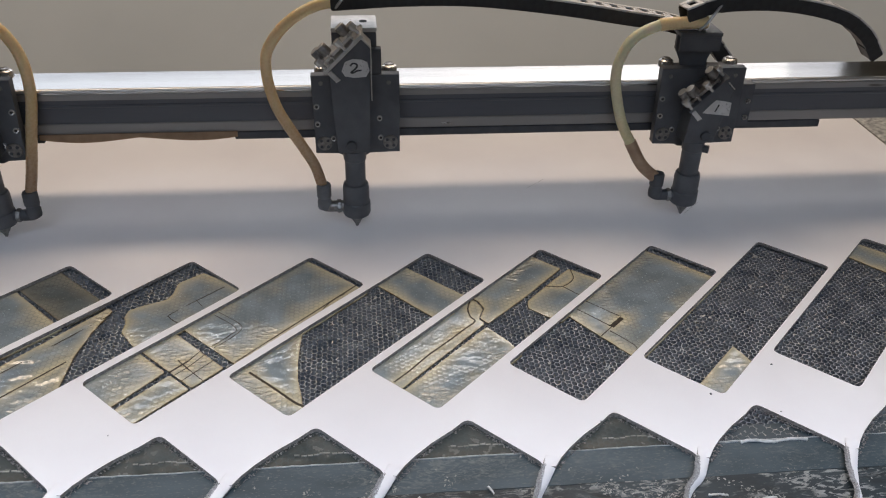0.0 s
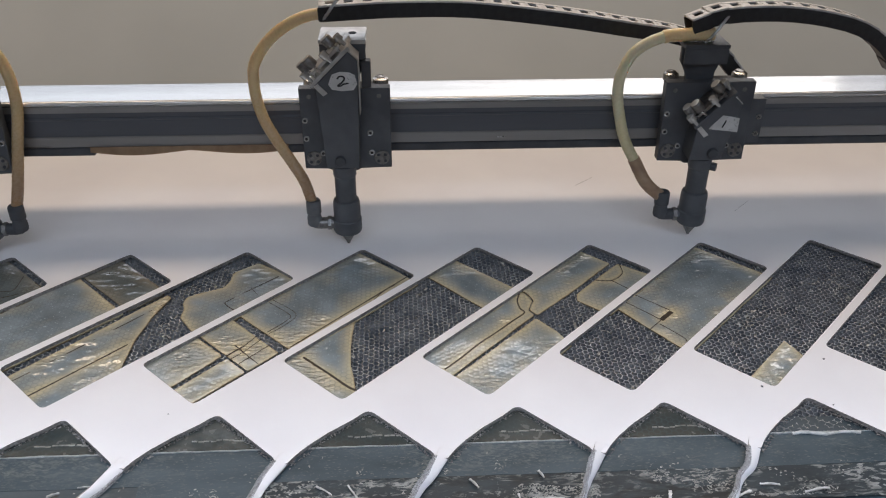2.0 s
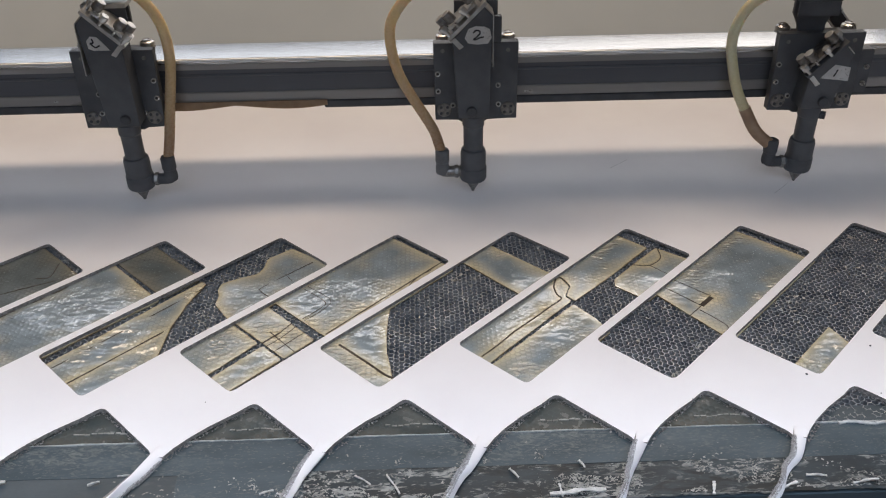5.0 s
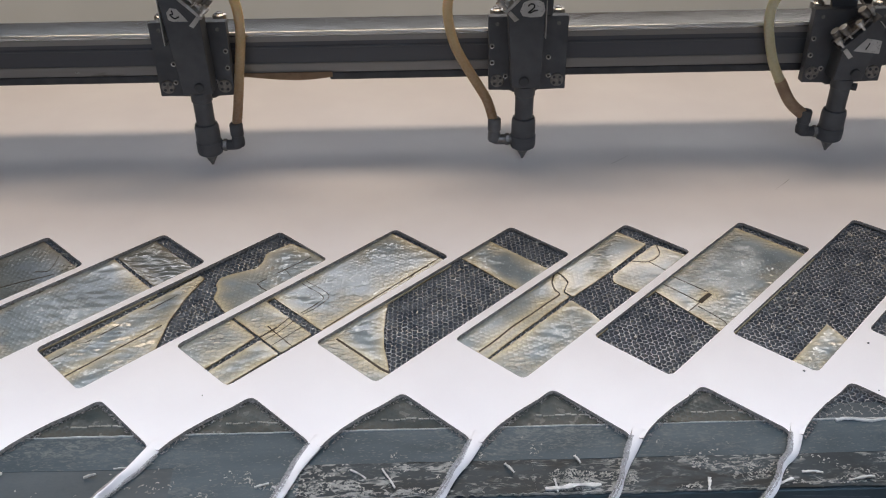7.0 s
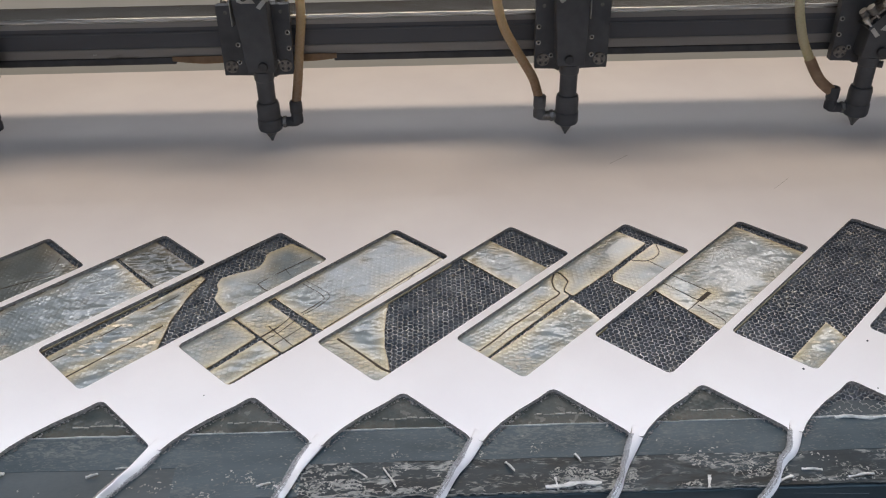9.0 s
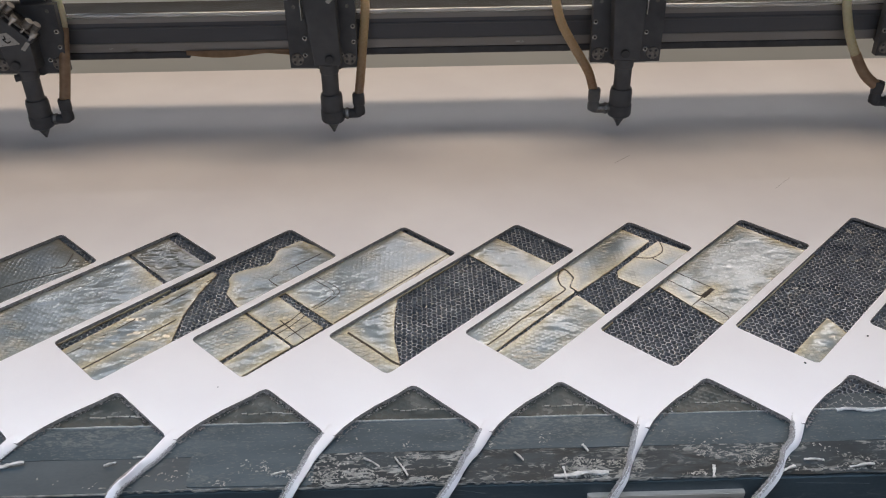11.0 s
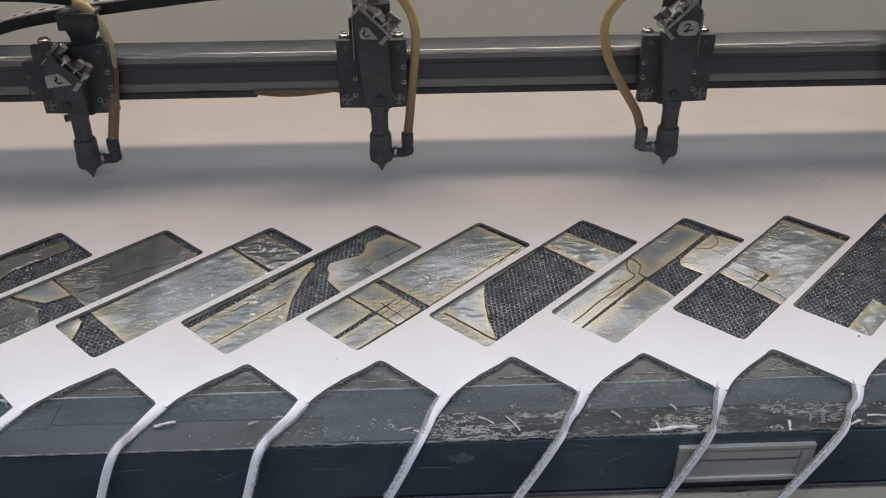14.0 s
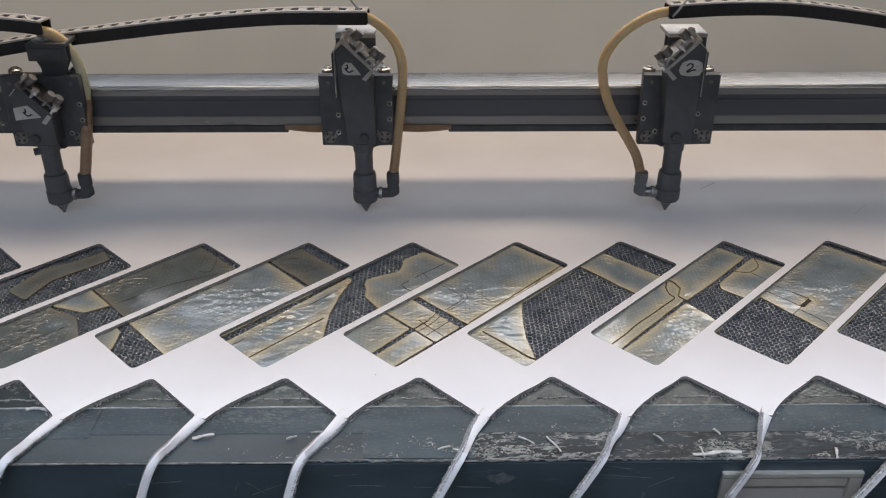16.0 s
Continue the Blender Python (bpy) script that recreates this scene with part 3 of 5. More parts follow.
def scraps():
    yellow = "yellowed plastic film scrap with scorched edges on the honeycomb"
    grey = "grey greasy film scrap printed with the honeycomb cells"
    # cut-out 0: two scraps with open honeycomb between
    film(0, [(0.12, -0.12), (0.12, 1.12), (0.305, 1.12), (0.30, 0.9), (0.285, 0.0), (0.285, -0.12)], FILM, yellow)
    film(0, [(0.66, -0.12), (0.67, 0.0), (0.72, 0.14), (0.79, 0.36), (0.85, 0.58), (0.89, 0.78), (0.935, 0.98), (0.96, 1.12), (1.06, 1.12), (1.06, -0.12)], FILM, yellow,
         [(0.0020, (0.93, 0.08), (0.93, 0.5), (0.932, 0.83), (0.925, 0.97))], 0.001)
    # cut-out 1: four scraps round a dark gap
    film(1, [(0.05, -0.1), (0.05, 0.45), (0.33, 0.47), (0.525, 0.45), (0.52, 0.31), (0.46, 0.22), (0.44, 0.06), (0.44, -0.12)], FILM, yellow)
    film(1, [(0.03, 0.53), (0.01, 1.12), (0.35, 1.12), (0.352, 0.63), (0.32, 0.545), (0.15, 0.525)], FILM, yellow, [(0.0009, (0.03, 0.56), (0.08, 0.71), (0.15, 0.70), (0.19, 0.54)), (0.0006, (0.15, 0.70), (0.16, 1.1))])
    film(1, [(0.447, -0.12), (0.447, 0.06), (0.467, 0.22), (0.527, 0.31), (0.533, 0.42), (1.06, 0.455), (1.06, -0.12)], FILM, yellow, [(0.0013, (0.464, 0.0), (0.505, 0.08), (0.535, 0.201), (0.547, 0.302), (0.612, 0.302), (0.7, 0.302), (0.804, 0.292), (0.898, 0.312), (0.981, 0.312))])
    film(1, [(0.545, 0.475), (0.56, 0.83), (0.59, 1.12), (1.06, 1.12), (1.06, 0.485)], FILM, yellow)
    # cut-out 2: a large scrap with a slot, open honeycomb below it
    film(2, [(0.03, -0.1), (0.03, 1.12), (0.68, 1.12), (0.665, 0.8), (0.625, 0.04), (0.62, -0.12)], FILM, yellow,
         [(0.0007, (0.50, -0.05), (0.50, 0.3), (0.50, 0.50)), (0.0042, (0.505, 0.525), (0.575, 0.52)), (0.0008, (0.575, 0.52), (0.65, 0.52)), (0.0007, (0.565, 0.0), (0.57, 0.3), (0.575, 0.5)),
          (0.0007, (0.60, 0.55), (0.61, 0.8), (0.625, 0.96), (0.67, 0.98))])
    # cut-out 3: open honeycomb with one pointed scrap
    film(3, [(0.72, 0.70), (0.745, 0.9), (0.78, 1.12), (1.06, 1.12), (1.06, 0.70)], FILM, yellow, (), 0.001, 0.0, 2.0)
    film(4, [(0.04, -0.1), (0.04, 0.8), (0.20, 0.78), (0.17, -0.12)], FILM, yellow)
    # cut-out -1: scraps parted by dark gaps
    film(-1, [(0.015, -0.1), (0.012, 0.8), (0.02, 1.12), (0.61, 1.12), (0.605, -0.12)], FILM, yellow, [(0.0010, (0.01, 0.88), (0.3, 0.905), (0.60, 0.93)), (0.0007, (0.08, 0.91), (0.13, 0.89), (0.2, 0.94), (0.3, 1.1)),
         (0.0006, (0.48, 0.03), (0.48, 0.43), (0.52, 0.49), (0.60, 0.50)), (0.0005, (0.46, 0.02), (0.46, 0.46), (0.53, 0.54), (0.60, 0.54))])
    film(-1, [(0.634, -0.12), (0.642, 0.49), (0.645, 0.915), (0.776, 0.915), (0.774, 0.5), (0.772, -0.12)], FILM, yellow,
         [(0.0016, (0.70, 0.515), (0.776, 0.52)), (0.0007, (0.64, 0.47), (0.70, 0.515)), (0.0006, (0.64, 0.56), (0.72, 0.60), (0.776, 0.60)), (0.0010, (0.72, 0.42), (0.725, 0.62)), (0.0007, (0.725, 0.62), (0.73, 0.91)), (0.0006, (0.645, 0.72), (0.776, 0.74))])
    film(-1, [(0.781, -0.12), (0.784, 0.48), (1.06, 0.545), (1.06, -0.12)], FILM, yellow)
    film(-1, [(0.783, 0.56), (0.785, 0.915), (1.06, 0.92), (1.06, 0.60)], FILM, yellow, ripple=1.8)
    # cut-out -2: a wavy scrap and a lower one with a curved edge
    film(-2, [(0.01, 0.28), (0.12, 0.24), (0.17, 0.38), (0.21, 0.43), (0.29, 0.32), (0.34, 0.275), (0.375, 0.36), (0.39, 0.47), (0.43, 0.58), (0.45, 0.91), (0.45, 1.12), (-0.02, 1.12)], FILM, yellow,
         [(0.0007, (0.02, 0.74), (0.24, 0.72), (0.27, 0.77), (0.27, 1.02)), (0.0005, (0.14, 0.70), (0.16, 1.0))], 0.003, 0.0, 2.0)
    film(-2, [(0.38, 0.05), (0.38, 0.14), (0.50, 0.34), (0.61, 0.59), (0.73, 0.96), (0.77, 1.12), (1.06, 1.12), (1.06, 0.15), (0.8, 0.12)], FILM, yellow,
         [(0.0013, (0.64, 0.60), (0.8, 0.615), (1.02, 0.63)), (0.0006, (0.40, 0.19), (0.8, 0.24), (1.02, 0.26))], 0.001, 0.0, 2.0)
    # cut-out -3: a small dark scrap above a broad one
    film(-3, [(0.04, -0.12), (0.045, 0.90), (0.06, 1.12), (0.212, 1.12), (0.205, -0.12)], FILM_GREY, grey, ripple=1.2)
    film(-3, [(0.218, -0.12), (0.228, 1.12), (0.87, 1.12), (0.86, 0.13), (0.86, -0.12)], FILM, yellow)
    film(-3, [(0.90, -0.12), (0.91, 0.1), (0.945, 0.24), (0.985, 0.38), (1.06, 0.40), (1.06, -0.12)], FILM, yellow)
    # cut-out -4
    film(-4, [(0.02, -0.1), (0.02, 1.12), (0.53, 1.12), (0.515, -0.12)], FILM_GREY, grey, [(0.0008, (0.03, 0.5), (0.10, 0.72), (0.14, 0.62)), (0.0008, (0.1, 0.85), (0.3, 0.62), (0.5, 0.56))])
    film(-4, [(0.525, -0.12), (0.525, 0.54), (0.62, 0.46), (0.685, 0.02), (0.685, -0.12)], FILM, yellow)
    film(-4, [(0.70, -0.12), (0.69, 0.1), (0.655, 0.50), (0.71, 0.95), (0.72, 1.12), (1.06, 1.12), (1.06, -0.12)], FILM_GREY, grey, [(0.0008, (0.72, 0.6), (1.0, 0.55))])
    # cut-out -5
    film(-5, [(0.01, 0.20), (0.03, 0.50), (0.28, 0.46), (0.42, 0.70), (0.44, 0.3), (0.27, 0.06), (0.14, 0.18)], FILM_GREY, grey, (), 0.004)
    film(-5, [(0.58, -0.12), (0.60, 1.12), (1.06, 1.12), (1.06, -0.12)], FILM_GREY, grey)
    film(-6, [(0.10, 0.1), (0.12, 1.12), (0.6, 1.12), (0.58, -0.12)], FILM_GREY, grey)
    film(-7, [(0.2, -0.12), (0.2, 1.12), (0.9, 1.12), (0.9, -0.12)], FILM_GREY, grey)
    # front row: grey film over the honeycomb behind the beam
    for m in (-5, -4, -3, -2, -1, 0, 1, 2):
        x, y = -0.1 + PITCH * m, -0.229
        rng = random.Random(40 + m)
        pts = [(x - 0.050, JOINT + 0.0015), (x - 0.030, JOINT + 0.018 + rng.uniform(-0.003, 0.003)), (x - 0.006, y + 0.002), (x + 0.012, y + rng.uniform(-0.004, 0.004)), (x + 0.034, JOINT + 0.017), (x + 0.046, JOINT + 0.0015)]
        me = film_mesh(rounded(pts, 0.003, 3), [], FILM_DARK, 0.2, 0.0)
        ob = thing("film_scrap", me, FILM_DARK, "grey greasy film scrap printed with the honeycomb cells beside the beam", "film scrap", "film scraps on the bed")
        g = bmesh.new()
        for i in range(9):
            u = x - 0.014 + 0.0042 * i + rng.uniform(-0.0006, 0.0006)
            v = JOINT + 0.0105 + rng.uniform(-0.0005, 0.0005) - 0.0006 * math.sin(i)
            box(u, u + 0.0036, v, v + 0.0011, BED + 0.0008, BED + 0.0014 + rng.uniform(0, 0.0005), 0.0, g)
        part("torn_edge", g, FLAKE, ob, "pale ragged perforated tear")


scraps()


def tapes():
    """Strips of tape along the beam's top, and what has flaked off."""
    rows = ((-1.7, -0.46, JOINT + 0.0016, JOINT - 0.034, TAPE_BLACK, 1), (-0.4595, 0.72, JOINT + 0.0014, JOINT - 0.030, TAPE_BLACK, 1),
            (-1.7, -0.165, JOINT - 0.0275, EDGE + 0.0006, BEAM, 0), (-0.170, -0.01, JOINT - 0.0295, EDGE + 0.0006, TAPE_WORN, 1), (-0.012, 0.70, JOINT - 0.0305, EDGE + 0.0008, TAPE_WORN, 2))
    for i, (x0, x1, y0, y1, mat, lift) in enumerate(rows):
        rng = random.Random(70 + i)
        n = max(6, int((x1 - x0) / 0.02))
        top = [(x0 + (x1 - x0) * j / n, y0 + rng.uniform(-0.0004, 0.0004)) for j in range(n + 1)]
        low = [(x0 + (x1 - x0) * j / n, y1 + rng.uniform(-0.0002, 0.0007)) for j in range(n + 1)]
        b = prism(top + low[::-1], BED + 0.0002 * lift - 0.0003, BED + 0.0002 + 0.0003 * lift, axis="xy")
        worn = mat is TAPE_WORN
        thing("tape_strip", b, mat, "flaked and scratched black tape along the beam" if worn else "scuffed black tape along the beam", "tape", "tape strips on the beam")
    # a clear patch with a pale border
    b = prism(rounded([(-0.252, JOINT - 0.0295), (-0.168, JOINT - 0.029), (-0.166, EDGE + 0.003), (-0.25, EDGE + 0.0035)], 0.003), BED + 0.0002, BED + 0.0008, axis="xy")
    thing("tape_patch", b, TAPE_BLACK, "square patch of glossy dark tape on the beam", "tape")
    for name, x0, x1, y, step, wob, label in (("tape_edge", -0.95, 0.56, JOINT + 0.0012, 0.006, 0.0003, "pale lifted tape edge along the joint of the beam"), ("tape_edge", -0.30, 0.14, EDGE + 0.0009, 0.003, 0.0008, "pale ragged tape edge along the rim of the beam")):
        rng = random.Random(int(1000 + x0 * 100))
        b = bmesh.new()
        last = None
        for i in range(int((x1 - x0) / step) + 1):
            x = x0 + step * i
            c = y + rng.uniform(-wob, wob)
            h = 0.00025 + 0.00055 * max(0.0, 0.35 + noise.noise(Vector((x * 30, y * 9, 4.4))))
            h *= 0.5 if wob > 0.0005 else 1.0
            ring = [b.verts.new((x, c - h, BED - 0.0004)), b.verts.new((x, c - h * 0.5, BED + 0.0009 + h)), b.verts.new((x, c + h, BED + 0.0009 + h * 0.5)), b.verts.new((x, c + h, BED - 0.0004))]
            for e in range(4):
                if last:
                    b.faces.new((last[e], last[(e + 1) % 4], ring[(e + 1) % 4], ring[e]))
            last = ring
        bmesh.ops.recalc_face_normals(b, faces=b.faces)
        thing(name, b, FLAKE if wob > 0.0005 else SHRED, label, "tape", "tape strips on the beam")
    thing("tape_edge", box(-1.6, -0.30, EDGE - 0.0004, EDGE + 0.0006, BED - 0.0010, BED + 0.0006, 0.0003), FLAKE, "straight pale tape edge along the rim of the beam", "tape", "tape strips on the beam")
    rng = random.Random(9)
    # pale film curl along the joint and at the edge
    for x, w, y in ((0.205, 0.05, JOINT - 0.0005), (-0.52, 0.045, JOINT - 0.0005)):
        pts = [Vector((x + w * t / 8, y + 0.0012 * math.sin(t * 1.3), BED + 0.0012 + 0.0006 * math.sin(t * 0.9))) for t in range(9)]
        thing("film_curl", tube(pts, 0.0012, 7), SHRED, "shiny curled strip of clear film by the beam", "debris", "loose scraps on the beam")
    for x, y, w, h, turn in ((0.012, EDGE + 0.005, 0.046, 0.006, 4), (0.001, EDGE + 0.006, 0.012, 0.003, 95), (-0.108, EDGE + 0.016, 0.024, 0.0022, -62), (-0.128, EDGE + 0.020, 0.018, 0.0020, -40), (0.018, EDGE + 0.028, 0.010, 0.003, -70),
                             (-0.028, EDGE + 0.022, 0.013, 0.0026, -60), (0.10, EDGE + 0.004, 0.012, 0.004, 75), (0.150, EDGE + 0.0045, 0.014, 0.003, 20), (0.17, EDGE + 0.012, 0.016, 0.003, -10), (0.20, EDGE + 0.006, 0.022, 0.003, 6),
                             (-0.178, EDGE + 0.008, 0.016, 0.003, -35), (-0.19, EDGE + 0.012, 0.012, 0.0022, 10), (-0.285, EDGE + 0.030, 0.016, 0.0012, -4), (-0.372, EDGE + 0.026, 0.020, 0.006, 12), (-0.305, EDGE + 0.024, 0.010, 0.003, 14)):
        b = bmesh.new()
        m = pose(x, y, BED + 0.0012, 0, 0, turn)
        w, h = w * 0.8, h * 0.7
        n = 7
        rim = [(w * (j / n - 0.5), h * 0.5 * rng.uniform(0.4, 1.0)) for j in range(n + 1)]
        rim += [(u, -v * rng.uniform(0.5, 1.1)) for u, v in rim[::-1]]
        prism(rim, 0.0, 0.0010, axis="xy", bm=b)
        for v in b.verts:
            v.co.z += 0.0014 * max(0.0, math.sin(v.co.x * 190 + 1.0)) + rng.uniform(0, 0.0004)
        b.transform(m)
        thing("plastic_shred", b, SHRED, "small torn white plastic shred on the beam", "debris", "loose scraps on the beam")
    # fine flakes
    verts, faces = [], []
    for i in range(5200):
        x = rng.gauss(0.0, 0.13)
        y = EDGE + 0.003 + abs(rng.gauss(0, 0.015))
        if y > JOINT - 0.006 or noise.noise(Vector((x * 38, y * 95, 1.7))) < 0.17:
            continue
        n = len(verts)
        L, W, a = rng.uniform(0.0003, 0.0013), rng.uniform(0.0002, 0.0007), rng.gauss(0, 0.9)
        for u, v in ((-L, -W), (L, -W * rng.random()), (L * rng.random(), W), (-L, W * rng.random())):
            verts.append((x + u * math.cos(a) - v * math.sin(a), y + u * math.sin(a) + v * math.cos(a), BED + 0.0010 + rng.uniform(0, 0.0005)))
        faces.append((n, n + 1, n + 2, n + 3))
    me = bpy.data.meshes.new("tape_flakes")
    me.from_pydata(verts, [], faces)
    finish(me, FLAKE, False)
    thing("tape_flakes", me, FLAKE, "pale flakes of worn tape on the beam", "debris", kind="stuff")


tapes()


# ---- the white sheet ----
def cut_outline(k):
    t = Vector((PITCH * k - 0.0004, 0.0046))
    w, u = Vector((-A, -A)), Vector((A, -A))
    return rounded([t, t + u * SHORT, t + u * SHORT + w * LONG, t + w * LONG], 0.0055)


def white_sheet():
    """One sheet with a row of slanting cut-outs; below them it ends in hanging ribbons."""
    x0, x1, y1 = -1.35, 0.582, 0.438
    front = []
    ms = list(range(-9, 6))
    for m in ms:
        ux, uy = -0.1 + PITCH * m, -0.229
        # left flank, apex, right flank, root of the ribbon
        front += [(ux - 0.0545, uy - 0.0485), (ux - 0.049, uy - 0.0405), (ux - 0.041, uy - 0.0315), (ux - 0.028, uy - 0.0195), (ux - 0.012, uy - 0.0075)]
        front += rounded([(ux - 0.012, uy - 0.0075), (ux, uy + 0.0035), (ux + 0.0465, uy - 0.0435), (ux + 0.0475, uy - 0.052)], 0.006)[5:15]
    outer = [(x0, y1), (x0, front[0][1]), *front, (x1, front[-1][1]), (x1, y1)]
    b = bmesh.new()
    loops = [outer] + [cut_outline(k) for k in range(-10, 5)]
    edges, rings = [], []
    for loop in loops:
        ring = [b.verts.new((x, y, 0.0)) for x, y in loop]
        rings.append(ring)
        edges += [b.edges.new((ring[i], ring[(i + 1) % len(ring)])) for i in range(len(ring))]
    bmesh.ops.triangle_fill(b, edges=edges, use_beauty=True)
    top = list(b.faces)
    low = {v: b.verts.new((v.co.x, v.co.y, SHEET_LOW)) for v in list(b.verts)}
    for f in top:
        b.faces.new([low[v] for v in reversed(f.verts)])
    sides = []
    for ring in rings:
        for i in range(len(ring)):
            p, q = ring[i], ring[(i + 1) % len(ring)]
            sides.append(b.faces.new((p, q, low[q], low[p])))
    bmesh.ops.recalc_face_normals(b, faces=b.faces)
    for f in sides:
        f.material_index = 1
    me = bpy.data.meshes.new("white_sheet")
    b.to_mesh(me)
    b.free()
    me.materials.append(SHEET)
    me.materials.append(PILE)
    ob = thing("white_sheet", me, SHEET, "white leather-like sheet with slanting rectangular cut-outs on the bed", "sheet")
    # ribbons that hang over the front edge
    ends = {-4: (-0.403, -0.421, -0.437), -3: (-0.297, -0.312, -0.330), -2: (-0.181, -0.206, -0.235), -1: (-0.077, -0.106, -0.136), 0: (0.036, 0.010, -0.016), 1: (0.136, 0.104, 0.075)}
    for m in ms:
        ux, uy = -0.1 + PITCH * m, -0.229
        a, c, d = ends.get(m - 1, (ux + 0.028, ux + 0.004, ux - 0.022))
        root = Vector((ux + 0.0512, uy - 0.047, -0.0010))
        path = smooth_path([root + Vector((0.0035, 0.008, 0.0)), root, Vector((root.x - 0.0085, uy - 0.064, -0.0008)), Vector((root.x * 0.42 + a * 0.58, EDGE + 0.016, -0.0004)), Vector((a, EDGE - 0.005, -0.0035)), Vector((c, EDGE - 0.0125, -0.052)), Vector((d, EDGE - 0.0125, -0.10)), Vector((d - 0.035, EDGE - 0.0125, -0.16))], 7)
        g = bmesh.new()
        last = None
        rng = random.Random(200 + m)
        tufts = ([], [])
        for i, p in enumerate(path):
            ahead = (path[min(i + 1, len(path) - 1)] - path[max(i - 1, 0)]).normalized()
            f = i / (len(path) - 1)
            out = Vector((0, -math.sin(min(1, f * 1.8) * 1.35), math.cos(min(1, f * 1.8) * 1.35)))
            tilt = 0.55 * math.sin(math.pi * min(1.0, f * 1.25)) * (0.6 + 0.4 * math.sin(m * 1.7))
            side = ahead.cross(out).normalized()
            out = side.cross(ahead).normalized()
            side, out = side * math.cos(tilt) + out * math.sin(tilt), out * math.cos(tilt) - side * math.sin(tilt)
            w, th = 0.0046 - 0.0014 * max(0.0, min(1.0, (f - 0.12) * 4.0)), 0.00145
            ring = [g.verts.new(p + side * sx * w + out * sz * th) for sx, sz in ((-1, -1), (-1, 0.6), (-0.85, 1), (0.85, 1), (1, 0.6), (1, -1))]
            if i > 8:
                left = side if (side.x < 0) == (m > -2) else -side
                swell = math.sin(math.pi * min(1.0, f * 1.1))
                for _ in range(90 if m > -2 else (60 if m == -2 else 16)):
                    # pile fringe; lower down it spreads over the face to grey it for shade
                    u = rng.uniform(0.95 - 0.35 * swell - 0.55 * max(0.0, min(1.0, (f - 0.45) * 3.5)), 1.05 + 0.45 * swell)
                    c = p + left * w * u - out * th * (rng.uniform(-1.15, 0.6) if u > 0.95 else -1.0) + ahead * rng.uniform(-0.003, 0.003)
                    r = rng.uniform(0.00022, 0.00045)
                    q = len(tufts[0])
                    tufts[0].extend(tuple(c + Vector(d) * r * rng.uniform(0.7, 1.3)) for d in ((1, 0, 0), (-1, 0, 0), (0, 1, 0), (0, -1, 0), (0, 0, 1), (0, 0, -1)))
                    tufts[1].extend((q + a, q + e, q + h) for a, e, h in ((0, 2, 4), (2, 1, 4), (1, 3, 4), (3, 0, 4), (2, 0, 5), (1, 2, 5), (3, 1, 5), (0, 3, 5)))
            if last:
                for e in range(6):
                    face = g.faces.new((last[e], last[(e + 1) % 6], ring[(e + 1) % 6], ring[e]))
                    face.material_index = 0 if e in (1, 2, 3) else 1
            last = ring
        bmesh.ops.recalc_face_normals(g, faces=g.faces)
        rme = bpy.data.meshes.new("ribbon")
        g.to_mesh(rme)
        g.free()
        rme.materials.append(SHEET)
        rme.materials.append(PILE)
        rme.polygons.foreach_set("use_smooth", [True] * len(rme.polygons))
        rme.set_sharp_from_angle(angle=radians(50))
        ribbon = part("hanging_ribbon", rme, SHEET, ob, "narrow off-cut ribbon drooping over the beam")
        pme = bpy.data.meshes.new("backing")
        pme.from_pydata(tufts[0], [], tufts[1])
        finish(pme, KNIT, True)
        tagged(part("backing", pme, KNIT, ribbon, "fuzzy grey knitted backing"), kind="stuff")
    for x0, y0, x1, y1 in ((0.119, 0.13, 0.141, 0.149), (0.275, 0.065, 0.298, 0.088)):
        mid, d = Vector(((x0 + x1) / 2, (y0 + y1) / 2, 0.0001)), Vector((x1 - x0, y1 - y0, 0))
        g = box(-d.length / 2, d.length / 2, -0.00009, 0.00009, -0.0004, 0.00006)
        g.transform(Matrix.Translation(mid) @ Matrix.Rotation(math.atan2(d.y, d.x), 4, "Z"))
        part("hairline_cut", g, PILE, ob, "thin grey cut line")
    # lint along the cut edges
    verts, faces = [], []
    rng = random.Random(77)
    for m in ms:
        ux, uy = -0.1 + PITCH * m, -0.229
        for (ax, ay), (bx, by), nx, ny in (((ux, uy + 0.002), (ux - 0.0545, uy - 0.049), 0.6, -0.8), ((ux, uy + 0.002), (ux + 0.046, uy - 0.043), -0.4, -0.8)):
            for i in range(150):
                t = rng.random()
                bend = -0.006 * math.sin(math.pi * t) if nx > 0 else 0.0
                x, y = ax + (bx - ax) * t - (0 if nx < 0 else -bend * 0.2), ay + (by - ay) * t - bend * 0.45
                d = rng.uniform(0.0, 0.0022)
                n = len(verts)
                z = rng.uniform(SHEET_LOW, -0.0012) if d < 0.0009 else BED + 0.001 + rng.uniform(0, 0.001)
                r = rng.uniform(0.00025, 0.0008)
                for k in range(4):
                    verts.append((x + nx * d + rng.gauss(0, r), y + ny * d + rng.gauss(0, r), z + rng.gauss(0, r * 0.6)))
                faces += [(n, n + 1, n + 2), (n, n + 2, n + 3), (n, n + 3, n + 1), (n + 1, n + 3, n + 2)]
    me = bpy.data.meshes.new("lint")
    me.from_pydata(verts, [], faces)
    finish(me, PILE, False)
    tagged(part("lint", me, PILE, ob, "grey lint along the cut edges"), kind="stuff")
    return ob


white_sheet()


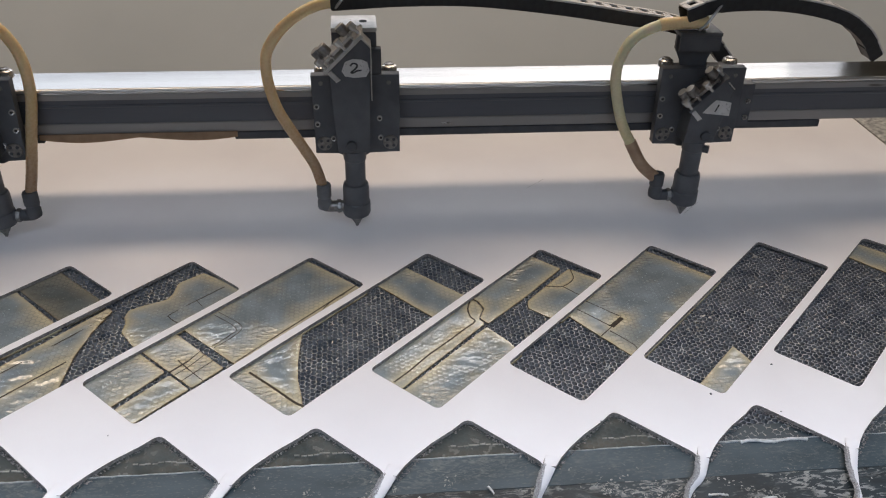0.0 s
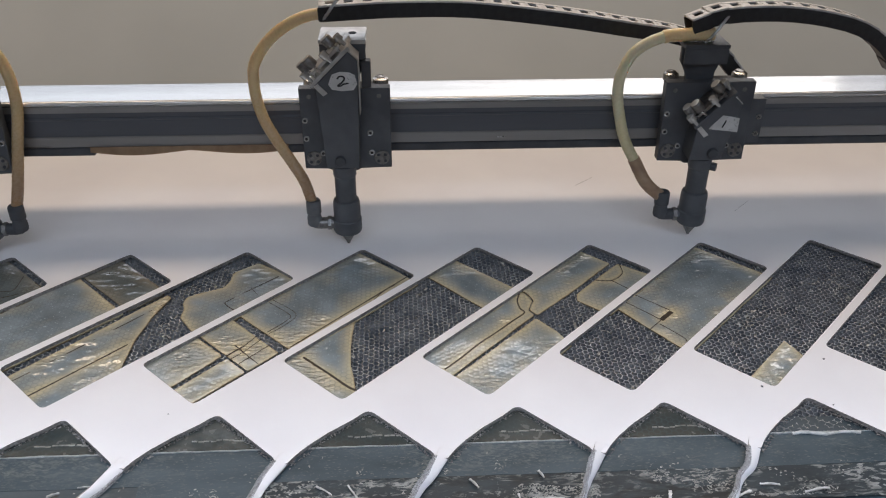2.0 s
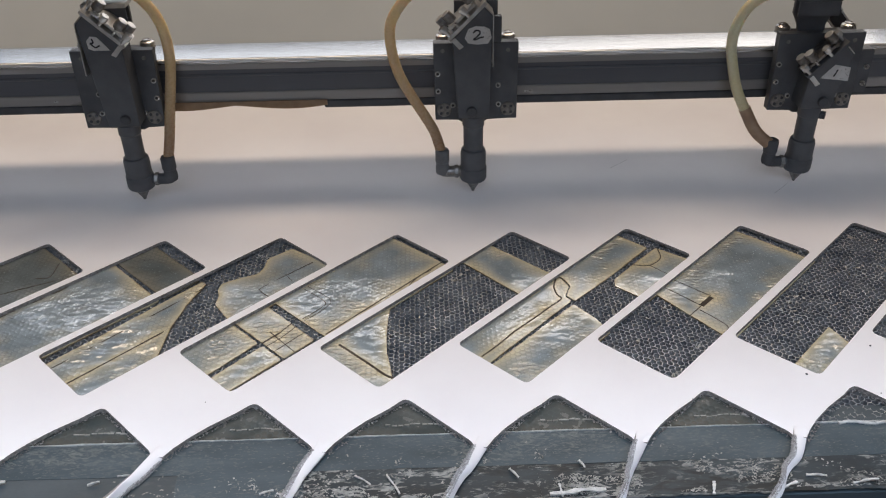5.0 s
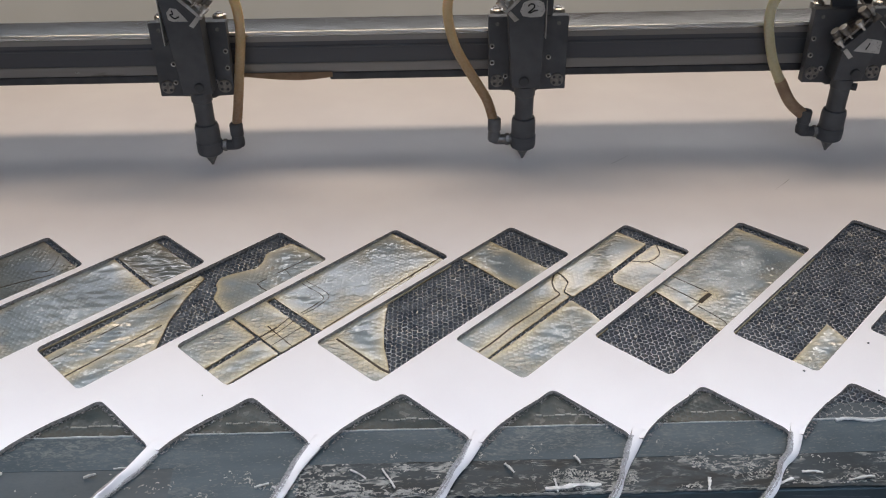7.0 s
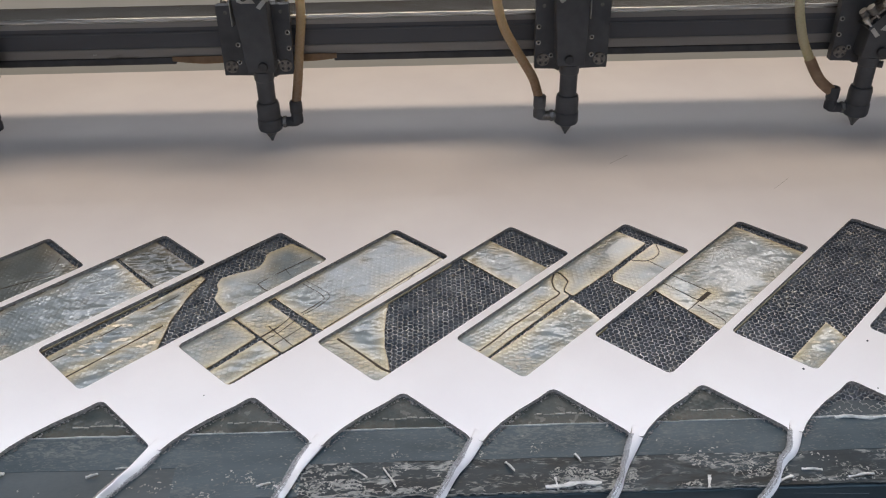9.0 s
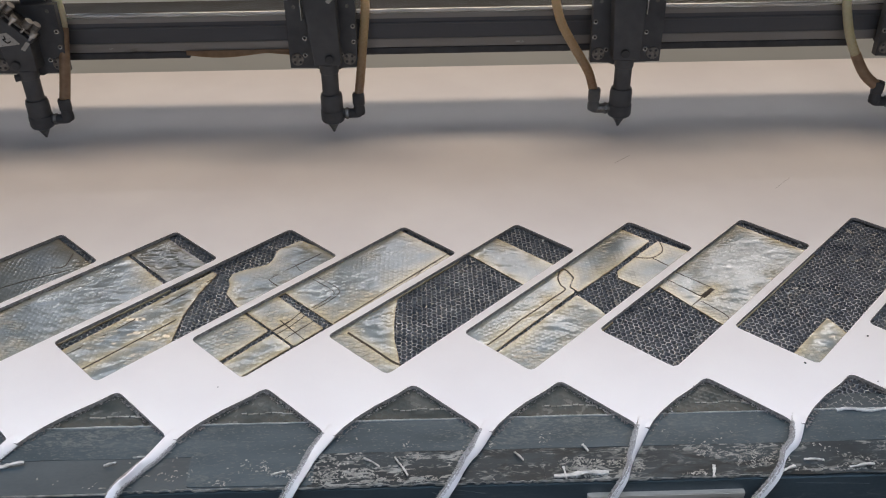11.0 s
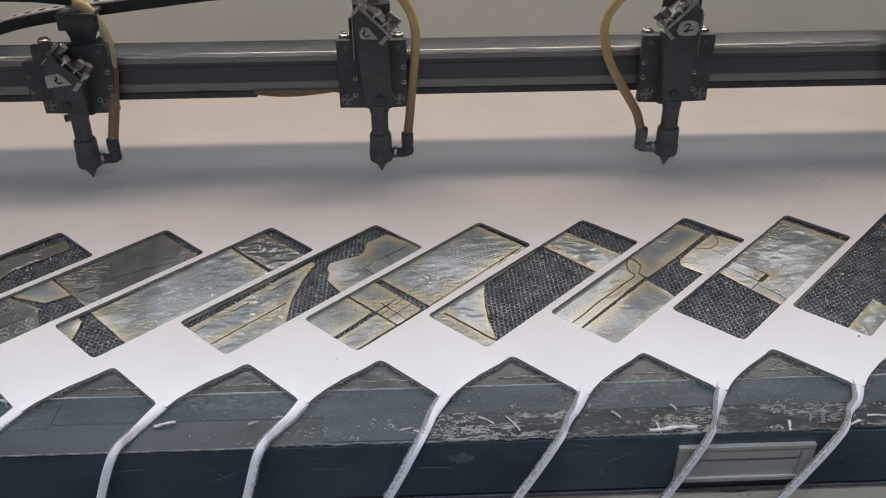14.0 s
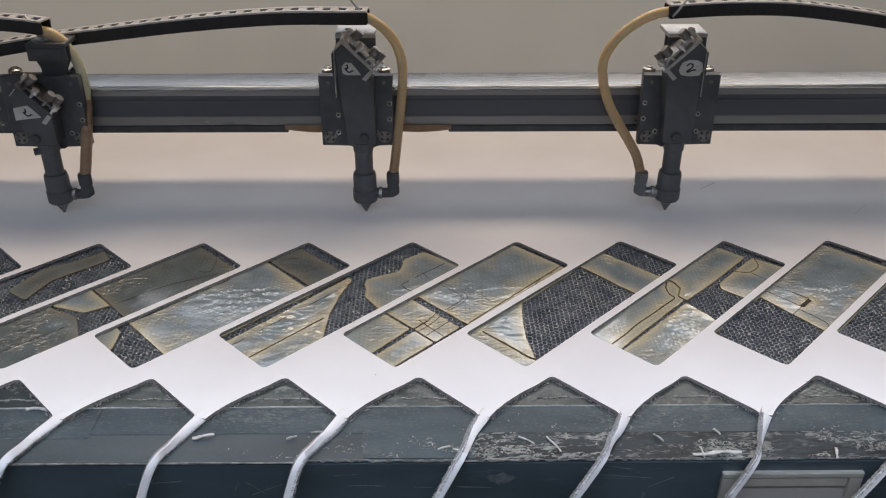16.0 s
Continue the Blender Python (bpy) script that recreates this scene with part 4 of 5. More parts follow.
def crumbs_on_sheet():
    rng = random.Random(21)
    for x, y, r in ((0.262, -0.182, 0.0010), (0.200, -0.213, 0.0011), (0.246, -0.236, 0.0007), (0.108, -0.236, 0.0006), (-0.246, -0.224, 0.0005), (0.33, -0.20, 0.0006)):
        b = bmesh.new()
        bmesh.ops.create_icosphere(b, subdivisions=1, radius=r)
        for v in b.verts:
            v.co = Vector((x + v.co.x * rng.uniform(0.6, 1.3), y + v.co.y * rng.uniform(0.5, 1.5), r * 0.35 + v.co.z * 0.35))
        thing("soot_crumb", b, SOOT, "tiny dark crumb lying on the white sheet", "crumb", "crumbs on the sheet")


crumbs_on_sheet()


# ---- the gantry ----
def gantry():
    """The cross beam; its origin lies below the nozzles' line."""
    g = empty("gantry", "aluminium cross rail with a dark groove and bright top", "gantry rail")
    x0, x1 = -1.7, 0.69
    part("top_strip", box(x0, x1, 0.0375, 0.081, 0.126, 0.1338, 0.0008), BRUSHED, g, "bright brushed steel top strip")
    part("lip", tube([Vector((x0, 0.0365, 0.1318)), Vector((x1, 0.0365, 0.1318))], 0.0021, 14), BRIGHT, g, "shiny rounded lip")
    part("upper_rail", box(x0, x1, 0.0365, 0.080, 0.1225, 0.1285, 0.0006), RAIL, g, "dull upper rail")
    part("groove", box(x0, x1, 0.0378, 0.079, 0.0985, 0.1228, 0.0004), RECESS, g, "dark groove")
    b = tube([Vector((x0, 0.0385, 0.1165)), Vector((x1, 0.0385, 0.1165))], 0.0018, 10)
    part("guide_rod", b, RECESS, g, "dark guide rod")
    part("lower_rail", box(x0, x1, 0.0365, 0.079, 0.0885, 0.0990, 0.0006), RAIL, g, "dull lower rail")
    # unseen beam, added to set the far edge of the rail's shadow
    part("shadow_beam", box(x0, x1, 0.0815, 0.120, 0.072, 0.098, 0.002), BLACK_DULL, g, "unseen black rear beam added to shape the rail's shadow")
    for a, c in ((x0, -0.359), (-0.181, 0.412)):
        part("bottom_strip", box(a, c, 0.0355, 0.076, 0.0805, 0.0883, 0.0006), BLACK_DULL, g, "black bottom strip")
    # tape that has come loose and hangs in two waves
    b = bmesh.new()
    last = None
    for i in range(41):
        t = i / 40
        x = -0.362 + 0.184 * t
        drop = 0.0028 * abs(math.sin(math.pi * t * 2)) + 0.001 * math.sin(t * 9)
        ring = [b.verts.new((x, y, z)) for y, z in ((0.034, 0.0895), (0.033, 0.0850 - drop), (0.040, 0.0835 - drop * 1.25), (0.076, 0.0840), (0.076, 0.0850), (0.041, 0.0845 - drop * 1.2), (0.0345, 0.0855 - drop), (0.0355, 0.0895))]
        if last:
            for e in range(8):
                b.faces.new((last[e], last[(e + 1) % 8], ring[(e + 1) % 8], ring[e]))
        else:
            b.faces.new(ring)
        last = ring
    b.faces.new(last)
    part("loose_tape", b, TAPE, g, "brown loose tape hanging in waves")
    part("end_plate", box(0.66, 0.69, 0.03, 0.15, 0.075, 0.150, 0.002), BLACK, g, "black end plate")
    for x, w in ((-0.62, 0.006), (0.02, 0.009), (-0.45, 0.004)):
        part("scratch", box(x, x + w, 0.0360, 0.0368, 0.0925, 0.0937), STEEL, g, "bright scratch")
    for ob in g.children:
        ob.location.z = 0.003
    return g


GANTRY = gantry()


def flip(bm, sign):
    if sign < 0:
        for v in bm.verts:
            v.co.x = -v.co.x
    return bm


def ring_screw(x, z, y, r=0.0030):
    """A socket screw: a bright rim round a dark hole."""
    return lathe([(r * 0.45, 0.0), (r * 0.5, 0.0016), (r * 0.62, 0.0021), (r * 0.95, 0.0019), (r, 0.0012), (r, 0.0)], (x, y, z), along((0, -1, 0)), 16)


def pen_stroke(points, x0, y, z0, radius=0.0007, bm=None):
    """A flat pen line through points in x and z."""
    b = tube(smooth_path([(x0 + x, 0.0, z0 + z) for x, z in points], 6), radius, 8, bm)
    for v in b.verts:
        v.co.y = y + max(-0.00025, min(0.00025, v.co.y))
    return b


PEN = {
    "2": [[(-0.0042, 0.0026), (-0.0020, 0.0048), (0.0012, 0.0044), (0.0018, 0.0020), (-0.0010, -0.0012), (-0.0038, -0.0034), (-0.0014, -0.0036), (0.0016, -0.0020), (0.0056, -0.0014)]],
    "1": [[(0.0014, 0.0036), (0.0004, 0.0006), (-0.0014, -0.0034)]],
    "": [[(0.0016, 0.0052), (0.0010, 0.0016), (0.0040, 0.0010)], [(0.0040, 0.0010), (0.0000, -0.0030), (-0.0046, -0.0012)]],
}


def laser_head(sign, text, hose_points, hose_mat, sleeve, label, drop=0.0, aside=0.0, plate=(-0.0380, 0.0435), bracket=-0.0175):
    """A cutting head with its nozzle at the origin. sign -1 mirrors it; drop lowers its mirror mount and aside shifts it."""
    h = empty("laser_head", label, "laser head", "laser heads on the gantry")
    F = lambda bm: flip(bm, sign)
    low_mount = drop > 0.01
    # nozzle
    part("nozzle_tip", F(lathe([(0.0, 0.0035), (0.0013, 0.0036), (0.0022, 0.0060), (0.0072, 0.0150), (0.0078, 0.0175), (0.0, 0.0175)])), KNOB, h, "worn conical steel nozzle tip")
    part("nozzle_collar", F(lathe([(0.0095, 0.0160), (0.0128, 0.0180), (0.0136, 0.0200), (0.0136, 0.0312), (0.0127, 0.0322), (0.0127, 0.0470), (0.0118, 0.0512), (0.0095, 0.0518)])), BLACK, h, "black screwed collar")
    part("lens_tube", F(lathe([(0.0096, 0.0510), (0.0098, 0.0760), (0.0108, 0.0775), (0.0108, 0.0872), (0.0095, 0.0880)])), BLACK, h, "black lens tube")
    # plate and body
    p0, p1 = plate
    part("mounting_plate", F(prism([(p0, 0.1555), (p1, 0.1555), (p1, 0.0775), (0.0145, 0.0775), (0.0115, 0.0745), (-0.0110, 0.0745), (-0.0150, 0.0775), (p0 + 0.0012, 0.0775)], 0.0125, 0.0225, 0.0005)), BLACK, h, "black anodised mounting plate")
    part("carriage", F(box(p0 + 0.006, p1 - 0.006, 0.0226, 0.036, 0.088, 0.1535, 0.001)), BLACK_DULL, h)
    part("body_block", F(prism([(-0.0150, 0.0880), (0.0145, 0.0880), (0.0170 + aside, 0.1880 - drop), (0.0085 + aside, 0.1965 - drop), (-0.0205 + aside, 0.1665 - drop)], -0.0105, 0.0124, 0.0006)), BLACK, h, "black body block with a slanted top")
    if low_mount:
        b = box(p1 + 0.0002, p1 + 0.0145, 0.016, 0.030, 0.0930, 0.1370, 0.0008)
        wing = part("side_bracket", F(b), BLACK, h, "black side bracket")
        for z in (0.1030, 0.1200):
            part("socket_screw", F(ring_screw(p1 + 0.0095, z, 0.0161, 0.0026)), STEEL, wing, "small bright socket screw")
    else:
        part("side_bracket", F(box(0.0186 + aside * 0.4, 0.0270 + aside * 0.4, 0.0128, 0.0218, 0.1557, 0.1800, 0.0006)), BLACK, h, "black side bracket with a bright worn top")
        part("front_blade", F(prism([(0.0169 + aside, 0.140), (0.0178 + aside, 0.140), (0.0176 + aside, 0.1885), (0.0167 + aside, 0.1885)], -0.0112, 0.002)), SATIN, h, "thin bright edge plate")
    # slanted mirror mount: a pale plate, its stand-off plate and the screws
    n, d = Vector((-A, 0, A)), Vector((A, 0, A))
    low, high = Vector((-0.0205 + aside, 0, 0.1670 - drop)), Vector((0.0085 + aside, 0, 0.1970 - drop))
    frame_m = Matrix(((d.x, 0, n.x, 0), (0, 1, 0, 0), (d.z, 0, n.z, 0), (0, 0, 0, 1)))
    centre = (low + high) / 2 + n * 0.0003
    on_mount = Matrix.Translation(centre) @ frame_m
    mount = box(-0.0235, 0.0245, -0.0135, 0.0175, 0.0, 0.0034, 0.0005)
    mount.transform(on_mount)
    m1 = part("mirror_mount", F(mount), BLACK if low_mount else SATIN, h, "slanted mirror mount plate")
    stand = prism(rounded([(-0.0165, -0.0105), (0.0175, -0.0105), (0.0175, 0.0020), (0.0030, 0.0140), (-0.0165, 0.0140)], 0.003), 0.0062, 0.0088, axis="xy")
    stand.transform(on_mount)
    part("adjuster_plate", F(stand), KNOB if low_mount else SATIN, m1, "adjuster plate on stand-offs")
    ridge = prism([(0.0086 + aside, 0.1968 - drop), (0.0171 + aside, 0.1883 - drop), (0.0178 + aside, 0.1890 - drop), (0.0093 + aside, 0.1976 - drop)], -0.0104, 0.0110, 0.0002)
    part("ridge_plate", F(ridge), SATIN, m1, "pale plate along the ridge")
    for u, v in ((-0.0160, -0.0060), (-0.0085, -0.0105), (0.0150, -0.0070)):
        p = centre + d * u + Vector((0, v, 0)) + n * 0.0034
        stem = lathe([(0.0016, 0), (0.0016, 0.0080), (0.0016, 0.0081)], p, along(n), 12)
        part("spring_stem", F(stem), STEEL, m1)
        b = lathe([(0.0020, 0.0076), (0.0046, 0.0080), (0.0049, 0.0090), (0.0049, 0.0165), (0.0044, 0.0174)], p, along(n), 20)
        knob = part("adjusting_knob", F(b), KNOB, m1, "knurled dark grey adjusting knob")
        cap = lathe([(0.0044, 0.0174), (0.0040, 0.0178), (0.0, 0.0178)], p, along(n), 20)
        part("knob_face", F(cap), SATIN, knob, "pale turned knob face")
    for u, v in ((-0.0195, -0.0125), (0.0050, -0.0120), (0.0215, -0.0020)):
        p = centre + d * u + Vector((0, v, 0)) + n * 0.0032
        b = lathe([(0.0017, 0), (0.0017, 0.0052), (0.0034, 0.0054), (0.0037, 0.0060), (0.0037, 0.0112), (0.0033, 0.0117), (0.0017, 0.0117)], p, along(n), 16)
        bolt = part("socket_bolt", F(b), BRIGHT, m1, "bright socket bolt")
        hole = lathe([(0.0017, 0.0114), (0.0, 0.0114)], p, along(n), 12)
        part("socket", F(hole), INK, bolt, "dark hexagon socket")
    flag = prism([(-0.0215 + aside, 0.1660 - drop), (-0.0180 + aside, 0.1685 - drop), (-0.0100 + aside, 0.1600 - drop), (-0.0140 + aside, 0.1575 - drop)], -0.0119, -0.0106)
    part("steel_tab", F(flag), SATIN, h, "small bright corner tab")
    # top bracket that carries the cable chain
    bx, top = (bracket, 0.1990) if not low_mount else (bracket, 0.1895)
    b2 = part("top_bracket", F(box(bx, bx + 0.041, 0.014, 0.052, top - 0.0040, top, 0.0005)), BLACK if low_mount else SATIN, h, "folded bracket top")
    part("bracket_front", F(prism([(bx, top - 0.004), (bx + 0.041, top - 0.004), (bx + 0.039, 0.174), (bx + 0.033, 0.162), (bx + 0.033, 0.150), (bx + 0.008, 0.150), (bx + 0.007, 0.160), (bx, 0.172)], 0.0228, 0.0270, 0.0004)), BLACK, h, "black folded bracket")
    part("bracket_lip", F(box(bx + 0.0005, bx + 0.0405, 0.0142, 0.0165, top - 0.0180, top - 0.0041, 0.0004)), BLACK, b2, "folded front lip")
    part("bracket_hole", F(lathe([(0.0036, top - 0.0001), (0.0036, top + 0.0003), (0.0, top + 0.0003)], (bx + 0.0290, 0.034, 0), None, 14)), SOOT, b2, "dark screw hole")
    # clip that ties the hose to the chain
    end = hose_points[-1]
    clip = tube(smooth_path([(end.x - sign * 0.008, end.y - 0.004, end.z - 0.007), (end.x - sign * 0.002, end.y - 0.006, end.z + 0.001), (end.x + sign * 0.005, end.y - 0.004, end.z + 0.010), (end.x + sign * 0.011, end.y, end.z + 0.016)], 6), 0.0014, 8)
    part("hose_clip", clip, SATIN, h, "bright bent wire clip")
    # rollers above the plate
    for x in (p0 + 0.0100, p1 - 0.0085):
        roller = part("roller", F(lathe([(0.0, 0.0045), (0.0035, 0.0040), (0.0068, 0.0022), (0.0072, 0.0), (0.0072, -0.0040)], (x, 0.0345, 0.1545), None, 20)), STEEL, h, "domed steel roller cap")
        part("roller_groove", F(lathe([(0.0046, 0.0038), (0.0044, 0.0043), (0.0026, 0.0047), (0.0024, 0.0042)], (x, 0.0345, 0.1545), None, 16)), KNOB, roller)
    # small fastenings on the plate
    for x, z in ((p0 + 0.0040, 0.1255), (p0 + 0.0042, 0.1078), (p0 + 0.0185, 0.0930), (p1 - 0.0190, 0.1128), (p1 - 0.0182, 0.0930)):
        screw = part("socket_screw", F(ring_screw(x, z, 0.0126, 0.0027)), BRIGHT, h, "small bright socket screw")
        part("socket", F(lathe([(0.0016, 0.0), (0.0016, 0.0016), (0.0, 0.0016)], (x, 0.0126, z), along((0, -1, 0)), 10)), INK, screw)
    for x in (p0 + 0.0090, p1 - 0.0100):
        part("plate_hole", F(lathe([(0.0021, 0.0), (0.0021, 0.0004), (0.0, 0.0004)], (x, 0.0124, 0.148), along((0, -1, 0)), 12)), KNOB, h)
    for x in (p0 + 0.0100, p1 - 0.0090):
        w = part("wheel_hub", F(lathe([(0.0072, 0.0), (0.0072, 0.0010), (0.0066, 0.0016), (0.0, 0.0016)], (x, 0.0126, 0.0880), along((0, -1, 0)), 20)), KNOB, h, "grey dusty wheel hub")
        for a in range(4):
            q = 0.8 + a * math.pi / 2
            hole = lathe([(0.0015, 0.0), (0.0015, 0.0021), (0.0, 0.0021)], (x + 0.0044 * math.cos(q), 0.0126, 0.0880 + 0.0044 * math.sin(q)), along((0, -1, 0)), 10)
            part("hub_hole", F(hole), SOOT, w)
    part("clamp_knob", F(lathe([(0.0050, 0.0), (0.0050, 0.0025), (0.0044, 0.0034), (0.0, 0.0034)], (0.0060 if low_mount else -0.0025, -0.0105, 0.0955), along((0, -1, 0)), 18)), BLACK_DULL, h, "black clamp knob")
    if low_mount:
        part("lock_screw", F(lathe([(0.0040, 0.0), (0.0040, 0.006), (0.0, 0.0065)], (0.0085, -0.004, 0.0790), along((1, -0.6, 0)), 14)), BLACK_DULL, h, "black lock screw")
    # sticker with its mark
    st = [(-0.0090, 0.1680), (-0.0058, 0.1765), (0.0010, 0.1790), (0.0090, 0.1785), (0.0140, 0.1760), (0.0158, 0.1680), (0.0125, 0.1625), (0.0020, 0.1618), (-0.0062, 0.1632)]
    if low_mount:
        st = [(-0.0105, 0.1655), (-0.0050, 0.1720), (0.0010, 0.1785), (0.0100, 0.1770), (0.0165, 0.1755), (0.0165, 0.1620), (0.0060, 0.1635), (-0.0040, 0.1645)]
    elif sign < 0:
        st = [(-0.0095, 0.1640), (-0.0060, 0.1690), (0.0000, 0.1765), (0.0060, 0.1775), (0.0100, 0.1730), (0.0095, 0.1660), (0.0050, 0.1640)]
    st = [(x + aside, z - drop) for x, z in st]
    sticker = part("sticker", F(prism(st, -0.0110, -0.0106)), PAPER, h, "torn white paper sticker with a handwritten mark")
    b = None
    for line in PEN[text]:
        b = pen_stroke([(sign * x, z) for x, z in line], sign * (0.0030 + aside), -0.01112, 0.1702 - drop, 0.00075, b)
    part("pen_mark", b, INK, sticker, "handwritten black pen mark")
    # air fitting and hose
    b = lathe([(0.0062, 0.0250), (0.0068, 0.0270), (0.0068, 0.0330), (0.0062, 0.0340), (0.0062, 0.0370), (0.0070, 0.0380), (0.0070, 0.0490), (0.0062, 0.0510), (0.0, 0.0510)], (-0.0310, 0.0, 0.0))
    fitting = part("air_fitting", F(b), BLACK_DULL if sleeve or sign < 0 else DARK_GREY, h, "push-in air fitting")
    b = tube(smooth_path([(-0.0310, 0, 0.0300), (-0.0306, 0, 0.0275), (-0.0270, 0, 0.0262), (-0.0125, 0, 0.0262)], 5), 0.0056, 14)
    part("elbow", F(b), BLACK_DULL if sleeve or sign < 0 else KNOB, fitting, "grey elbow joint")
    part("release_ring", F(lathe([(0.0058, -0.0022), (0.0066, -0.0015), (0.0066, 0.0015), (0.0058, 0.0022)], (-0.0168, 0, 0.0262), along((1, 0, 0)), 6)), KNOB, fitting, "hexagon nut")
    path = smooth_path(hose_points, 8)
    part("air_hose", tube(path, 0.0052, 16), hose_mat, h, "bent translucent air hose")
    if sleeve:
        reach = 0.080 if sleeve == 1 else 0.126
        part("hose_sleeve", tube([p for p in path if p.z < reach and abs(p.x) > 0.02], 0.0060, 16), SLEEVE, h, "brown hose sleeve")
        upper = path[int(len(path) * 0.80):] if sleeve == 1 else path[int(len(path) * 0.76):]
        part("upper_sleeve", tube(upper, 0.0060, 16), HOSE_AMBER, h, "amber sleeve at the hose's upper end")
    return h


def hose_line(points):
    return [Vector(p) for p in points]


HEAD_A = laser_head(1, "1", hose_line([(-0.0310, 0.000, 0.0440), (-0.0475, 0.005, 0.0580), (-0.0585, 0.013, 0.0770), (-0.0705, 0.014, 0.0990), (-0.0765, 0.020, 0.1210), (-0.0795, 0.025, 0.1420), (-0.0775, 0.025, 0.1620), (-0.0665, 0.025, 0.1820), (-0.0435, 0.025, 0.1940), (-0.0195, 0.025, 0.1960), (0.0020, 0.025, 0.1965)]),
                    HOSE_CLEAR, 1, "black laser cutting head with a pale hose and brown sleeve", 0.046, 0.009, (-0.0385, 0.0450), -0.0255)
HEAD_B = laser_head(1, "2", hose_line([(-0.0310, 0.000, 0.0440), (-0.0380, 0.005, 0.0670), (-0.0477, 0.010, 0.0835), (-0.0600, 0.015, 0.1025), (-0.0710, 0.020, 0.1220), (-0.0770, 0.025, 0.1410), (-0.0790, 0.030, 0.1570), (-0.0765, 0.030, 0.1735), (-0.0650, 0.030, 0.1910), (-0.0490, 0.030, 0.2050), (-0.0290, 0.030, 0.2150), (-0.0060, 0.030, 0.2190)]),
                    HOSE_AMBER, 0, "black laser cutting head with an amber hose and white sticker")
HEAD_C = laser_head(-1, "", hose_line([(0.0310, 0.000, 0.0440), (0.0345, 0.010, 0.0690), (0.0380, 0.020, 0.0990), (0.0420, 0.030, 0.1320), (0.0430, 0.030, 0.1580), (0.0390, 0.030, 0.1790), (0.0290, 0.030, 0.1960), (0.0150, 0.030, 0.2080), (0.0030, 0.030, 0.2140)]),
                    HOSE_AMBER, 0, "black mirrored laser cutting head with an amber hose", 0.0, 0.007, (-0.0330, 0.0450), -0.0160)
HEAD_D = laser_head(-1, "", hose_line([(0.0310, 0.000, 0.0440), (0.0360, 0.010, 0.0780), (0.0377, 0.020, 0.1040), (0.0385, 0.030, 0.1270), (0.0395, 0.030, 0.1470), (0.0365, 0.030, 0.1670), (0.0285, 0.030, 0.1840), (0.0175, 0.030, 0.1950), (0.0035, 0.030, 0.1990)]),
                    HOSE_CLEAR, 2, "black mirrored laser head with a pale hose and long sleeve", 0.046, 0.006, (-0.0415, 0.0415), -0.0340)


# ---- cable chains ----
LINK = 0.0165


def link_meshes():
    b = bmesh.new()
    for y0, y1 in ((-0.0095, -0.0072), (0.0072, 0.0095)):
        prism([(-0.0094, -0.0052), (-0.0080, -0.0068), (0.0080, -0.0068), (0.0094, -0.0052), (0.0094, 0.0050), (0.0080, 0.0062), (-0.0080, 0.0062), (-0.0094, 0.0050)], y0, y1, 0.0004, bm=b)
    box(-0.0072, 0.0072, -0.0072, 0.0072, -0.0066, -0.0050, 0.0, b)
    body = mesh_of("chain_link", b, CHAIN_BLACK)
    b = bmesh.new()
    box(-0.0086, 0.0086, -0.0098, -0.0042, 0.0058, 0.0076, 0.0003, b)
    box(-0.0086, 0.0086, 0.0046, 0.0098, 0.0058, 0.0076, 0.0003, b)
    box(-0.0086, -0.0030, -0.0044, 0.0048, 0.0058, 0.0074, 0.0003, b)
    box(0.0048, 0.0086, -0.0044, 0.0048, 0.0058, 0.0074, 0.0003, b)
    return body, mesh_of("link_cover", b, CHAIN_WHITE)


LINK_BODY, LINK_COVER = link_meshes()


def cable_chain(points, label):
    c = empty("cable_chain", label, "cable chain", "cable chains on the gantry")
    path = smooth_path(points, 24)
    dist, done, last = 0.0, 0.0, path[0]
    marks = []
    for p, q in zip(path, path[1:]):
        step = (q - p).length
        while done <= dist + step:
            marks.append(p + (q - p) * ((done - dist) / max(step, 1e-9)))
            done += LINK
        dist += step
    for i, p in enumerate(marks):
        ahead = (marks[min(i + 1, len(marks) - 1)] - marks[max(i - 1, 0)]).normalized()
        side = Vector((0, 1, 0))
        side = (side - ahead * side.dot(ahead)).normalized()
        up = ahead.cross(side)
        m = Matrix(((ahead.x, side.x, up.x, p.x), (ahead.y, side.y, up.y, p.y), (ahead.z, side.z, up.z, p.z), (0, 0, 0, 1)))
        if ahead.x < 0:
            m = m @ Matrix.Rotation(math.pi, 4, "X")
        ob = part("chain_link", LINK_BODY, None, c)
        ob.matrix_basis = m
        part("link_cover", LINK_COVER, None, ob, "pale slotted cover")
    return c


CHAIN_A = cable_chain([(-0.012, 0.030, 0.206), (0.010, 0.033, 0.212), (0.060, 0.036, 0.213), (0.110, 0.040, 0.206), (0.150, 0.043, 0.193), (0.180, 0.046, 0.170), (0.192, 0.048, 0.148)], "cable chain with pale covers bending down to the rail")
CHAIN_B = cable_chain([(-0.008, 0.034, 0.2185), (0.05, 0.037, 0.2205), (0.116, 0.045, 0.2175), (0.196, 0.055, 0.206), (0.263, 0.065, 0.193), (0.315, 0.070, 0.183), (0.355, 0.072, 0.168), (0.374, 0.072, 0.150)], "black cable chain with pale slotted covers")
CHAIN_C = cable_chain([(0.0, 0.030, 0.2135), (-0.0845, 0.035, 0.212), (-0.1765, 0.045, 0.203), (-0.2725, 0.055, 0.190), (-0.3365, 0.060, 0.181), (-0.4035, 0.065, 0.169), (-0.46, 0.066, 0.153)], "black cable chain with pale slotted covers")
